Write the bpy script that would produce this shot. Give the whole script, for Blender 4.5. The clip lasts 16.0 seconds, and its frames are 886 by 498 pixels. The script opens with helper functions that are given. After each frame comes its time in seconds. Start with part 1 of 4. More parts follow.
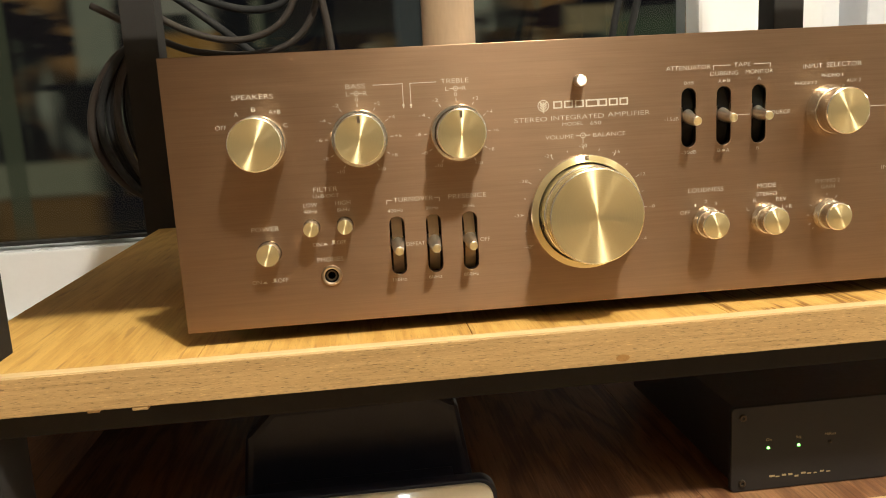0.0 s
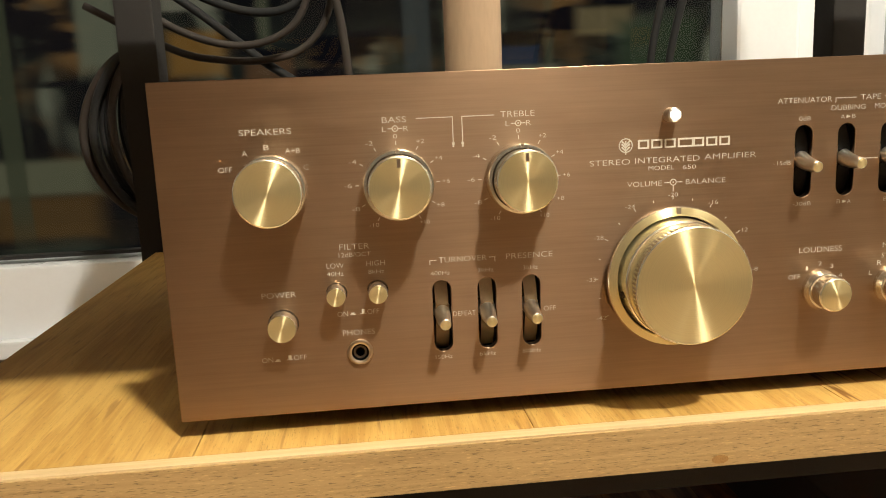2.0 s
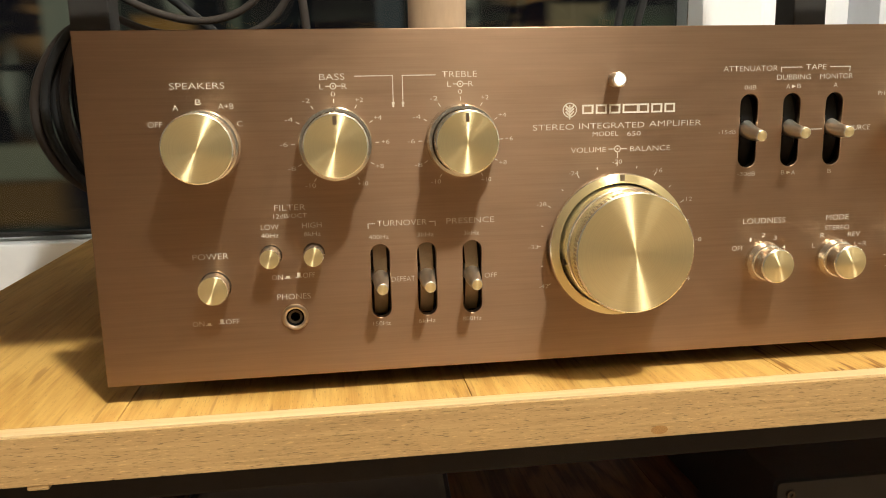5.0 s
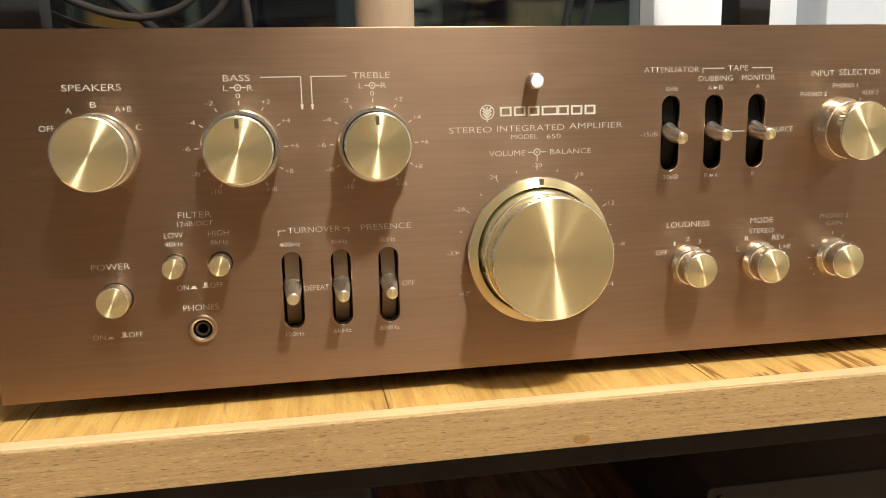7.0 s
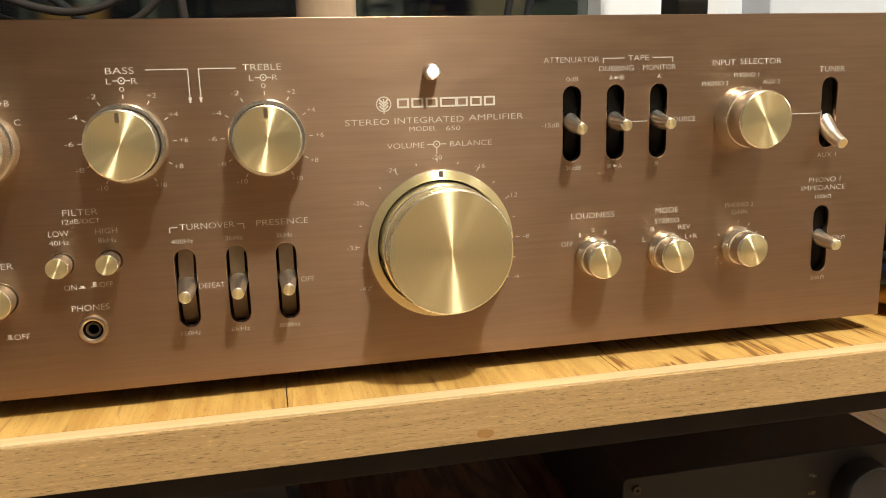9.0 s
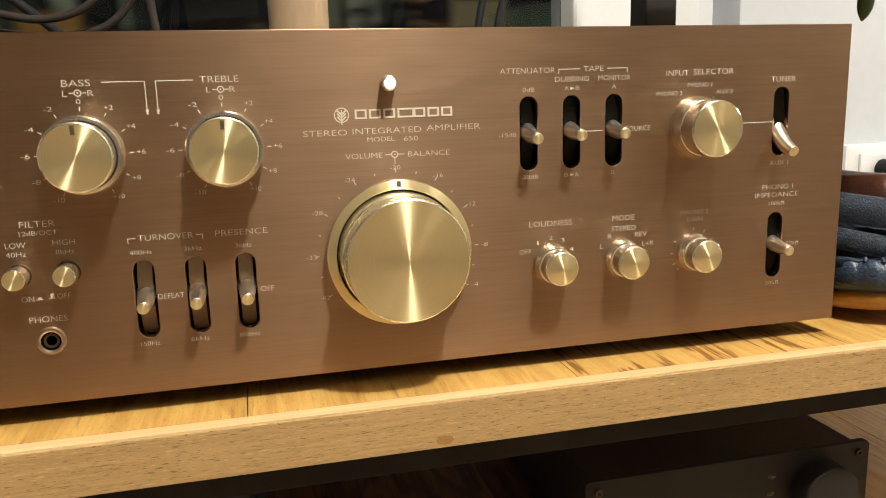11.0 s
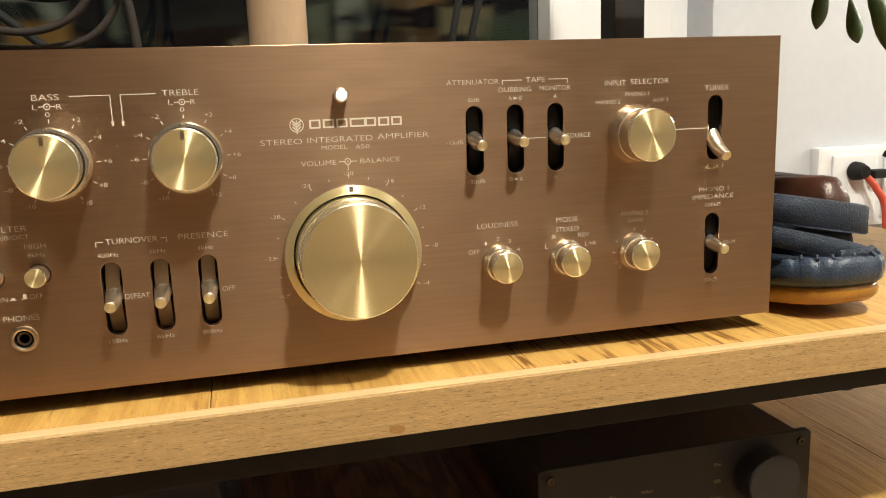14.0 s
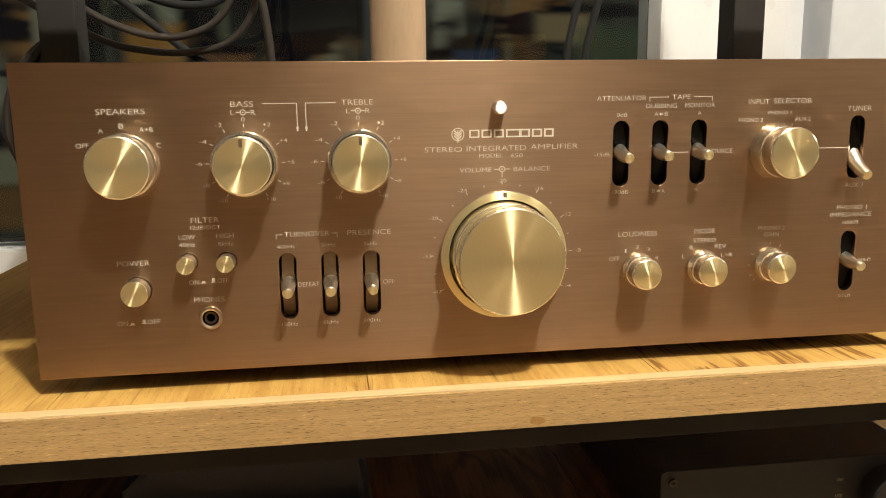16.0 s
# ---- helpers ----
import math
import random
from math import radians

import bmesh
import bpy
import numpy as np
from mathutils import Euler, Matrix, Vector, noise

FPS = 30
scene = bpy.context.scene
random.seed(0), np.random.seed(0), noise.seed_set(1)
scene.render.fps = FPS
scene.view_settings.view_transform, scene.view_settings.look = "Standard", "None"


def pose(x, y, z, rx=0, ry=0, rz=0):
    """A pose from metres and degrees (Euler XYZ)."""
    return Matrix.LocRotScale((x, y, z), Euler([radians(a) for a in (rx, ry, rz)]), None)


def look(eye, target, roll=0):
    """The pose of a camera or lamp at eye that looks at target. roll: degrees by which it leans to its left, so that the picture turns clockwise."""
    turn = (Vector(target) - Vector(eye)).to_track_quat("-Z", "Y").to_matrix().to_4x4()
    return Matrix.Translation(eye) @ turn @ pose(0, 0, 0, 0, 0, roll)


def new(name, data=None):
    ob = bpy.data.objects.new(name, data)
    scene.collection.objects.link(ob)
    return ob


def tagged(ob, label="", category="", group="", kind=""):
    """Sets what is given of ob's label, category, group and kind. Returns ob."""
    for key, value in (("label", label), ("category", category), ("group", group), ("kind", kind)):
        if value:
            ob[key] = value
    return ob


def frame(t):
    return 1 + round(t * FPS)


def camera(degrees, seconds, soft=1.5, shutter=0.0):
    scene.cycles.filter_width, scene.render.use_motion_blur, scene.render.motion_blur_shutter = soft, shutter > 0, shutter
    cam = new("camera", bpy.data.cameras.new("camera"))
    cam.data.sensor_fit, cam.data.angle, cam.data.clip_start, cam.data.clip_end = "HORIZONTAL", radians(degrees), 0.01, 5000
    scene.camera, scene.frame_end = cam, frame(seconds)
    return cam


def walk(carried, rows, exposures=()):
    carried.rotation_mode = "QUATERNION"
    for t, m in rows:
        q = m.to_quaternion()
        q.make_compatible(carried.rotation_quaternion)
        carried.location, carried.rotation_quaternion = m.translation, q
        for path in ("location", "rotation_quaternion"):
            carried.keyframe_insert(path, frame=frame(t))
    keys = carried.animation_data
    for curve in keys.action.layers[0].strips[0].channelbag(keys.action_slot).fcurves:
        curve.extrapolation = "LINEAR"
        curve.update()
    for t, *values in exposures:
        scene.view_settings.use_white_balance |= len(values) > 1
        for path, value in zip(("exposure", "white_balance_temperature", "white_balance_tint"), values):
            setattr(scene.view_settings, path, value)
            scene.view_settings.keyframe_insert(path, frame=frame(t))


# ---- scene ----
cam = camera(59.0, 16.0, 1.0)
PATH = [
    (0, (-0.1219, -0.4178, 0.8261), (0.0713, 1.5392, 0.4621), -3.16),
    (0.5, (-0.1268, -0.3922, 0.8361), (0.0546, 1.5666, 0.4751), -3.34),
    (1, (-0.1319, -0.3598, 0.8443), (0.0438, 1.6006, 0.4894), -3.19),
    (1.5, (-0.133, -0.3418, 0.8467), (0.0426, 1.6172, 0.4843), -2.97),
    (2, (-0.1354, -0.3301, 0.8434), (0.0535, 1.6271, 0.4773), -2.44),
    (2.5, (-0.1398, -0.327, 0.8412), (0.0637, 1.6286, 0.4746), -1.88),
    (3, (-0.1422, -0.327, 0.8316), (0.0622, 1.6285, 0.4651), -1.47),
    (3.5, (-0.1394, -0.3254, 0.83), (0.0789, 1.63, 0.4715), -1.22),
    (4, (-0.1326, -0.3268, 0.8288), (0.0962, 1.6266, 0.4659), -1.19),
    (6.5, (-0.1052, -0.3214, 0.8281), (0.2151, 1.6131, 0.434), -1.08),
    (7, (-0.098, -0.3184, 0.8299), (0.2412, 1.6139, 0.4414), -1.15),
    (7.5, (-0.0916, -0.3188, 0.8288), (0.2636, 1.6094, 0.4338), -1.26),
    (8, (-0.0822, -0.3196, 0.828), (0.2985, 1.6019, 0.4245), -1.34),
    (8.5, (-0.0725, -0.3202, 0.8267), (0.3238, 1.6008, 0.4357), -1.56),
    (9, (-0.0686, -0.3198, 0.8277), (0.3441, 1.5956, 0.4263), -1.59),
    (11.5, (-0.0529, -0.3295, 0.8302), (0.416, 1.576, 0.4439), -1.80),
    (12, (-0.0432, -0.3339, 0.8301), (0.4375, 1.5703, 0.4516), -1.90),
    (12.5, (-0.0371, -0.3354, 0.8315), (0.4517, 1.5676, 0.4576), -1.87),
    (13, (-0.0399, -0.339, 0.8341), (0.4452, 1.5626, 0.4485), -1.99),
    (13.5, (-0.0428, -0.3466, 0.8351), (0.4381, 1.5575, 0.4567), -2.07),
    (14, (-0.0464, -0.3513, 0.8316), (0.4289, 1.5541, 0.4525), -2.11),
    (14.5, (-0.0584, -0.3533, 0.831), (0.4081, 1.5551, 0.4565), -1.85),
    (15, (-0.067, -0.3592, 0.8352), (0.3421, 1.5642, 0.4701), -1.78),
    (15.5, (-0.0733, -0.3672, 0.8352), (0.2583, 1.571, 0.4695), -1.07),
    (16, (-0.0825, -0.3704, 0.8361), (0.1914, 1.5773, 0.4735), -0.73),
]
BALANCE = [(0, 0.17, 6250, 9), (1.5, 0.05, 6250, 9), (4, 0.13, 6150, 9), (6.5, 0.13, 5700, 9), (7.5, 0.12, 5550, 9), (9, 0.05, 5850, 9), (11.5, 0.0, 6000, 9.5), (16, 0.02, 6250, 9.5)]
walk(cam, [(t, look(eye, target, roll)) for t, eye, target, roll in PATH], BALANCE)

# ---- light ----
world = bpy.data.worlds.new("night")
world.use_nodes = True
world.node_tree.nodes["Background"].inputs["Color"].default_value = (0.02, 0.025, 0.04, 1)
world.node_tree.nodes["Background"].inputs["Strength"].default_value = 0.3
scene.world = world


def lamp(name, kind, place, target, watts, colour, size):
    data = bpy.data.lights.new(name, kind)
    data.energy, data.color = watts, colour
    if kind == "AREA":
        data.shape, data.size = "DISK", size
    else:
        data.shadow_soft_size = size
    ob = new(name, data)
    ob.matrix_world = look(place, target)
    return ob


WARM = (1.0, 0.915, 0.74)
lamp("ceiling_lamp_light", "POINT", (0.29, -0.80, 2.38), (0.05, -0.4, 0.4), 180, WARM, 0.060)
lamp("second_lamp_light", "POINT", (1.55, -1.30, 2.08), (0, 0, 0.8), 14, WARM, 0.24)
lamp("side_lamp_light", "POINT", (1.75, 0.25, 1.25), (0, 0, 0), 26, WARM, 0.12)


# ---- materials ----
def nodes_of(name):
    m = bpy.data.materials.new(name)
    m.use_nodes = True
    return m, m.node_tree, m.node_tree.nodes["Principled BSDF"]


def paint(name, colour, rough=0.5, metal=0.0, vary=0.12, scale=60.0, bump=0.05, coat=0.0, stretch=(1, 1, 1)):
    """A surface with fine and coarse variation of colour and relief."""
    m, t, b = nodes_of(name)
    N, L = t.nodes, t.links
    co = N.new("ShaderNodeTexCoord")
    mp = N.new("ShaderNodeMapping")
    mp.inputs["Scale"].default_value = stretch
    L.new(co.outputs["Object"], mp.inputs["Vector"])
    n1, n2 = N.new("ShaderNodeTexNoise"), N.new("ShaderNodeTexNoise")
    n1.inputs["Scale"].default_value, n1.inputs["Detail"].default_value = scale, 4
    n2.inputs["Scale"].default_value, n2.inputs["Detail"].default_value = scale * 9, 3
    for n in (n1, n2):
        L.new(mp.outputs["Vector"], n.inputs["Vector"])
    add = N.new("ShaderNodeMath")
    add.operation = "ADD"
    L.new(n1.outputs["Fac"], add.inputs[0]), L.new(n2.outputs["Fac"], add.inputs[1])
    ramp = N.new("ShaderNodeMapRange")
    ramp.inputs["From Min"].default_value, ramp.inputs["From Max"].default_value = 0.6, 1.4
    ramp.inputs["To Min"].default_value, ramp.inputs["To Max"].default_value = 1 - vary, 1 + vary
    L.new(add.outputs[0], ramp.inputs["Value"])
    mul = N.new("ShaderNodeVectorMath")
    mul.operation = "SCALE"
    mul.inputs[0].default_value = colour
    L.new(ramp.outputs["Result"], mul.inputs["Scale"])
    L.new(mul.outputs["Vector"], b.inputs["Base Color"])
    rr = N.new("ShaderNodeMapRange")
    rr.inputs["To Min"].default_value, rr.inputs["To Max"].default_value = max(0.02, rough - 0.08), min(1, rough + 0.08)
    L.new(n1.outputs["Fac"], rr.inputs["Value"]), L.new(rr.outputs["Result"], b.inputs["Roughness"])
    b.inputs["Metallic"].default_value, b.inputs["Coat Weight"].default_value = metal, coat
    if bump:
        bp = N.new("ShaderNodeBump")
        bp.inputs["Strength"].default_value, bp.inputs["Distance"].default_value = bump, 0.001
        L.new(n2.outputs["Fac"], bp.inputs["Height"]), L.new(bp.outputs["Normal"], b.inputs["Normal"])
    return m


def brushed_panel(name, colour, rough):
    """Metal brushed along x: fine hairlines, a highlight drawn out upright."""
    m, t, b = nodes_of(name)
    N, L = t.nodes, t.links
    co, mp = N.new("ShaderNodeTexCoord"), N.new("ShaderNodeMapping")
    mp.inputs["Scale"].default_value = (14, 900, 1500)
    n = N.new("ShaderNodeTexNoise")
    n.inputs["Scale"].default_value, n.inputs["Detail"].default_value = 1.0, 5
    L.new(co.outputs["Object"], mp.inputs["Vector"]), L.new(mp.outputs["Vector"], n.inputs["Vector"])
    mp2, n2 = N.new("ShaderNodeMapping"), N.new("ShaderNodeTexNoise")
    mp2.inputs["Scale"].default_value = (6, 6, 25)
    n2.inputs["Detail"].default_value = 4
    L.new(co.outputs["Object"], mp2.inputs["Vector"]), L.new(mp2.outputs["Vector"], n2.inputs["Vector"])
    mix = N.new("ShaderNodeMix")
    mix.data_type = "RGBA"
    mix.inputs["A"].default_value, mix.inputs["B"].default_value = (*[c * 0.76 for c in colour], 1), (*[min(1, c * 1.24) for c in colour], 1)
    mp3, n3, both = N.new("ShaderNodeMapping"), N.new("ShaderNodeTexNoise"), N.new("ShaderNodeMix")
    mp3.inputs["Scale"].default_value = (30, 900, 520)
    n3.inputs["Scale"].default_value, n3.inputs["Detail"].default_value = 1.0, 3
    both.inputs["Factor"].default_value = 0.5
    L.new(co.outputs["Object"], mp3.inputs["Vector"]), L.new(mp3.outputs["Vector"], n3.inputs["Vector"])
    L.new(n.outputs["Fac"], both.inputs["A"]), L.new(n3.outputs["Fac"], both.inputs["B"])
    L.new(both.outputs["Result"], mix.inputs["Factor"]), L.new(mix.outputs["Result"], b.inputs["Base Color"])
    r = N.new("ShaderNodeMapRange")
    r.inputs["To Min"].default_value, r.inputs["To Max"].default_value = rough - 0.05, rough + 0.05
    L.new(n2.outputs["Fac"], r.inputs["Value"]), L.new(r.outputs["Result"], b.inputs["Roughness"])
    b.inputs["Metallic"].default_value, b.inputs["Anisotropic"].default_value = 1.0, 0.74
    up = N.new("ShaderNodeCombineXYZ")
    up.inputs["Z"].default_value = 1
    L.new(up.outputs[0], b.inputs["Tangent"])
    bp = N.new("ShaderNodeBump")
    bp.inputs["Strength"].default_value, bp.inputs["Distance"].default_value = 0.045, 0.0001
    L.new(both.outputs["Result"], bp.inputs["Height"]), L.new(bp.outputs["Normal"], b.inputs["Normal"])
    return m


def turned_metal(name, colour, rough, turn=0.25, aniso=0.85, metal=1.0):
    """Metal turned on a lathe about y: fine rings, highlights drawn out along the radius."""
    m, t, b = nodes_of(name)
    N, L = t.nodes, t.links
    co, sep = N.new("ShaderNodeTexCoord"), N.new("ShaderNodeSeparateXYZ")
    L.new(co.outputs["Object"], sep.inputs[0])
    flat = N.new("ShaderNodeCombineXYZ")
    L.new(sep.outputs["X"], flat.inputs["X"]), L.new(sep.outputs["Z"], flat.inputs["Y"])
    ln = N.new("ShaderNodeVectorMath")
    ln.operation = "LENGTH"
    L.new(flat.outputs[0], ln.inputs[0])
    n = N.new("ShaderNodeTexNoise")
    n.noise_dimensions = "1D"
    n.inputs["Scale"].default_value, n.inputs["Detail"].default_value = 2600, 3
    L.new(ln.outputs["Value"], n.inputs["W"])
    mix = N.new("ShaderNodeMix")
    mix.data_type = "RGBA"
    mix.inputs["A"].default_value, mix.inputs["B"].default_value = (*[c * 0.9 for c in colour], 1), (*[min(1, c * 1.08) for c in colour], 1)
    L.new(n.outputs["Fac"], mix.inputs["Factor"]), L.new(mix.outputs["Result"], b.inputs["Base Color"])
    tan = N.new("ShaderNodeTangent")
    tan.direction_type, tan.axis = "RADIAL", "Y"
    L.new(tan.outputs[0], b.inputs["Tangent"])
    b.inputs["Metallic"].default_value, b.inputs["Roughness"].default_value = metal, rough
    b.inputs["Anisotropic"].default_value, b.inputs["Anisotropic Rotation"].default_value = aniso, turn
    return m


def wood(name, dark, light, along="Y", rough=0.45, fine=1.0, pores=0.5, figure=0.19, seldom=0.62, lines=0.0, spread=0.62, pale=0.5):
    """Veneer with drawn-out grain, broad figure, short dark pores and a little relief; each piece differs."""
    m, t, b = nodes_of(name)
    N, L = t.nodes, t.links
    co, info = N.new("ShaderNodeTexCoord"), N.new("ShaderNodeObjectInfo")
    shift = N.new("ShaderNodeVectorMath")
    shift.operation = "MULTIPLY_ADD"
    shift.inputs[1].default_value = (0.7, 0.9, 0.4)
    comb = N.new("ShaderNodeCombineXYZ")
    for k in "XYZ":
        L.new(info.outputs["Random"], comb.inputs[k])
    L.new(comb.outputs[0], shift.inputs[0]), L.new(co.outputs["Object"], shift.inputs[2])

    def grain(sx, sy, detail, dist=0.0):
        mp, n = N.new("ShaderNodeMapping"), N.new("ShaderNodeTexNoise")
        mp.inputs["Scale"].default_value = (sx, sy, sx) if along == "Y" else (sy, sx, sx)
        n.inputs["Scale"].default_value, n.inputs["Detail"].default_value, n.inputs["Distortion"].default_value = 1.0, detail, dist
        L.new(shift.outputs[0], mp.inputs["Vector"]), L.new(mp.outputs["Vector"], n.inputs["Vector"])
        return n.outputs["Fac"]

    broad, fibre, pore = grain(16, 3.0, 3, 0.8), grain(420 * fine, 14 * fine, 4), grain(2100, 260, 2)
    wave = N.new("ShaderNodeMath")
    wave.operation = "MULTIPLY"
    wave.inputs[1].default_value = 42
    L.new(broad, wave.inputs[0])
    sin = N.new("ShaderNodeMath")
    sin.operation = "SINE"
    L.new(wave.outputs[0], sin.inputs[0])
    mixf = N.new("ShaderNodeMath")
    mixf.operation = "MULTIPLY_ADD"
    mixf.inputs[1].default_value = figure
    L.new(sin.outputs[0], mixf.inputs[0]), L.new(fibre, mixf.inputs[2])
    ramp = N.new("ShaderNodeValToRGB")
    ramp.color_ramp.elements[0].position, ramp.color_ramp.elements[1].position = 0.30, 0.68
    ramp.color_ramp.elements[0].color, ramp.color_ramp.elements[1].color = (*dark, 1), (*light, 1)
    L.new(mixf.outputs[0], ramp.inputs["Fac"])
    edge = N.new("ShaderNodeMapRange")
    edge.inputs["From Min"].default_value, edge.inputs["From Max"].default_value = seldom, seldom + 0.08
    edge.inputs["To Max"].default_value = pores
    L.new(pore, edge.inputs["Value"])
    mx = N.new("ShaderNodeMix")
    mx.data_type = "RGBA"
    mx.inputs["B"].default_value = (*[c * 0.35 for c in dark], 1)
    L.new(edge.outputs["Result"], mx.inputs["Factor"]), L.new(ramp.outputs["Color"], mx.inputs["A"])
    fleck = N.new("ShaderNodeMapRange")
    fleck.inputs["From Min"].default_value, fleck.inputs["From Max"].default_value, fleck.inputs["To Max"].default_value = 1 - seldom - 0.03, 1 - seldom - 0.10, pores * pale
    L.new(pore, fleck.inputs["Value"])
    my = N.new("ShaderNodeMix")
    my.data_type = "RGBA"
    my.inputs["B"].default_value = (*[min(0.85, c * 1.35) for c in light], 1)
    L.new(fleck.outputs["Result"], my.inputs["Factor"]), L.new(mx.outputs["Result"], my.inputs["A"])
    # open grain: narrow dark grooves a few centimetres long
    cut, groove = N.new("ShaderNodeMapRange"), N.new("ShaderNodeMix")
    groove.data_type = "RGBA"
    groove.inputs["B"].default_value = (dark[0] * 0.48, dark[1] * 0.38, dark[2] * 0.30, 1)
    cut.inputs["From Min"].default_value, cut.inputs["From Max"].default_value, cut.inputs["To Max"].default_value = spread, spread + 0.07, lines
    L.new(grain(330, 24, 1, 0.3), cut.inputs["Value"]), L.new(cut.outputs["Result"], groove.inputs["Factor"])
    L.new(my.outputs["Result"], groove.inputs["A"])
    L.new(groove.outputs["Result"], b.inputs["Base Color"])
    b.inputs["Roughness"].default_value = rough
    bp = N.new("ShaderNodeBump")
    bp.inputs["Strength"].default_value, bp.inputs["Distance"].default_value = 0.5, 0.0007
    L.new(mixf.outputs[0], bp.inputs["Height"]), L.new(bp.outputs["Normal"], b.inputs["Normal"])
    return m


def glow(name, colour, strength):
    m, t, b = nodes_of(name)
    b.inputs["Base Color"].default_value = (*colour, 1)
    b.inputs["Emission Color"].default_value, b.inputs["Emission Strength"].default_value = (*colour, 1), strength
    return m


PANEL = brushed_panel("bronze_brushed_aluminium", (0.388, 0.256, 0.163), 0.36)
EDGE = paint("cut_aluminium_edge", (0.62, 0.50, 0.38), 0.3, 1.0, 0.05, 400, 0.02)
FACE = turned_metal("champagne_turned_face", (0.95, 0.785, 0.43), 0.33, 0.25, 1.0, 0.84)
RIM = turned_metal("champagne_turned_side", (0.96, 0.90, 0.77), 0.20, 0.25, 0.4, 0.95)
# Dark metal for screws; in knob gaps the shade is in this colour.
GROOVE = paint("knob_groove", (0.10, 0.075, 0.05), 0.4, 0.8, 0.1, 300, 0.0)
NICKEL = paint("nickel_lever", (0.93, 0.89, 0.81), 0.32, 1.0, 0.02, 300, 0.0)
BLACK = paint("black_inside", (0.012, 0.011, 0.010), 0.6, 0.0, 0.2, 150, 0.05)
SLIDER = paint("brown_slide_plate", (0.60, 0.45, 0.28), 0.45, 0.25, 0.1, 200, 0.05)
PRINT = paint("cream_silkscreen", (0.82, 0.75, 0.63), 0.5, 0.0, 0.10, 900, 0.0)
CASE = paint("amplifier_case_dark", (0.035, 0.025, 0.02), 0.5, 0.2, 0.15, 200, 0.1)
STEEL = paint("black_powder_coat", (0.012, 0.010, 0.009), 0.8, 0.0, 0.2, 300, 0.12)
OAK = wood("golden_oak_veneer", (0.45, 0.252, 0.058), (0.585, 0.362, 0.100), "Y", figure=0.13, lines=0.5, spread=0.65)
# Darker copy of the oak: the shade under the upper board is in its colour.
OAKSHADE = wood("shade_toned_oak_veneer", (0.12, 0.050, 0.022), (0.26, 0.13, 0.06), "Y", lines=0.5, spread=0.62)
OAKSTREAK = wood("streaked_oak_veneer", (0.47, 0.268, 0.066), (0.60, 0.38, 0.112), "Y", figure=0.07, lines=1.0, spread=0.56)
LIP = wood("pale_oak_lip", (0.56, 0.40, 0.205), (0.66, 0.49, 0.27), "X", 0.45, 0.7, 0.2, 0.04)
BAND = wood("brown_oak_front", (0.435, 0.278, 0.116), (0.490, 0.322, 0.138), "X", 0.5, 0.8, 0.75, 0.03, 0.60, pale=1.0)
DIMWALL = paint("dark_taupe_wall", (0.20, 0.16, 0.13), 0.8, 0.0, 0.15, 2, 0.1)
ROOMWALL = paint("beige_wall_paint", (0.32, 0.295, 0.26), 0.8, 0.0, 0.08, 4, 0.1)
CEILING = paint("cream_ceiling_paint", (0.42, 0.39, 0.34), 0.85, 0.0, 0.04, 5, 0.1)
WALL = paint("white_wall_paint", (0.525, 0.552, 0.60), 0.8, 0.0, 0.04, 6, 0.1)
UPVC = paint("white_window_plastic", (0.78, 0.80, 0.83), 0.3, 0.0, 0.02, 20, 0.0)
TUBE = paint("tan_pipe_paint", (0.42, 0.29, 0.18), 0.55, 0.0, 0.08, 30, 0.05, 0.0, (1, 1, 0.2))
FLOOR = wood("oak_floor", (0.30, 0.19, 0.10), (0.52, 0.36, 0.20), "X")
DAC = paint("anthracite_anodised", (0.017, 0.0145, 0.013), 0.6, 0.1, 0.08, 500, 0.04)
CABLE = paint("grey_brown_cable", (0.022, 0.015, 0.011), 0.75, 0.0, 0.15, 200, 0.1)
CABLEBLACK = paint("black_cable", (0.004, 0.004, 0.0045), 0.8, 0.0, 0.15, 200, 0.1)
SMUDGE = paint("brown_smudge", (0.36, 0.19, 0.055), 0.5, 0.0, 0.3, 300, 0.1)
DEEP = paint("black_blue_hollow", (0.012, 0.015, 0.024), 0.5, 0.0, 0.35, 90, 0.5)
NAVY = paint("navy_leather", (0.030, 0.046, 0.078), 0.34, 0.0, 0.4, 70, 0.6)
GREYBLUE = paint("grey_blue_nubuck", (0.052, 0.070, 0.108), 0.6, 0.0, 0.35, 110, 0.7)
BROWN = paint("brown_leather_lining", (0.055, 0.020, 0.011), 0.35, 0.0, 0.25, 80, 0.3)
GUM = paint("amber_gum_sole", (0.36, 0.165, 0.018), 0.30, 0.0, 0.18, 60, 0.1, 0.2)
LEAF = paint("jade_leaf", (0.055, 0.10, 0.03), 0.35, 0.0, 0.3, 60, 0.1)
STEM = paint("green_brown_stem", (0.16, 0.13, 0.06), 0.6, 0.0, 0.25, 200, 0.3)
CREAM = paint("cream_plastic", (0.70, 0.64, 0.50), 0.35, 0.0, 0.03, 50, 0.0)
NAVYBOX = paint("blue_black_plastic", (0.012, 0.014, 0.028), 0.4, 0.0, 0.15, 80, 0.05)
RED = paint("red_cable", (0.55, 0.07, 0.04), 0.45, 0.0, 0.1, 200, 0.05)
PLUGWHITE = paint("white_plastic", (0.78, 0.76, 0.72), 0.35, 0.0, 0.03, 40, 0.0)
# Near-black and dull: the darkness of the socket's hollow is in the colour.
VOID, vt, vb = nodes_of("hollow_dark")
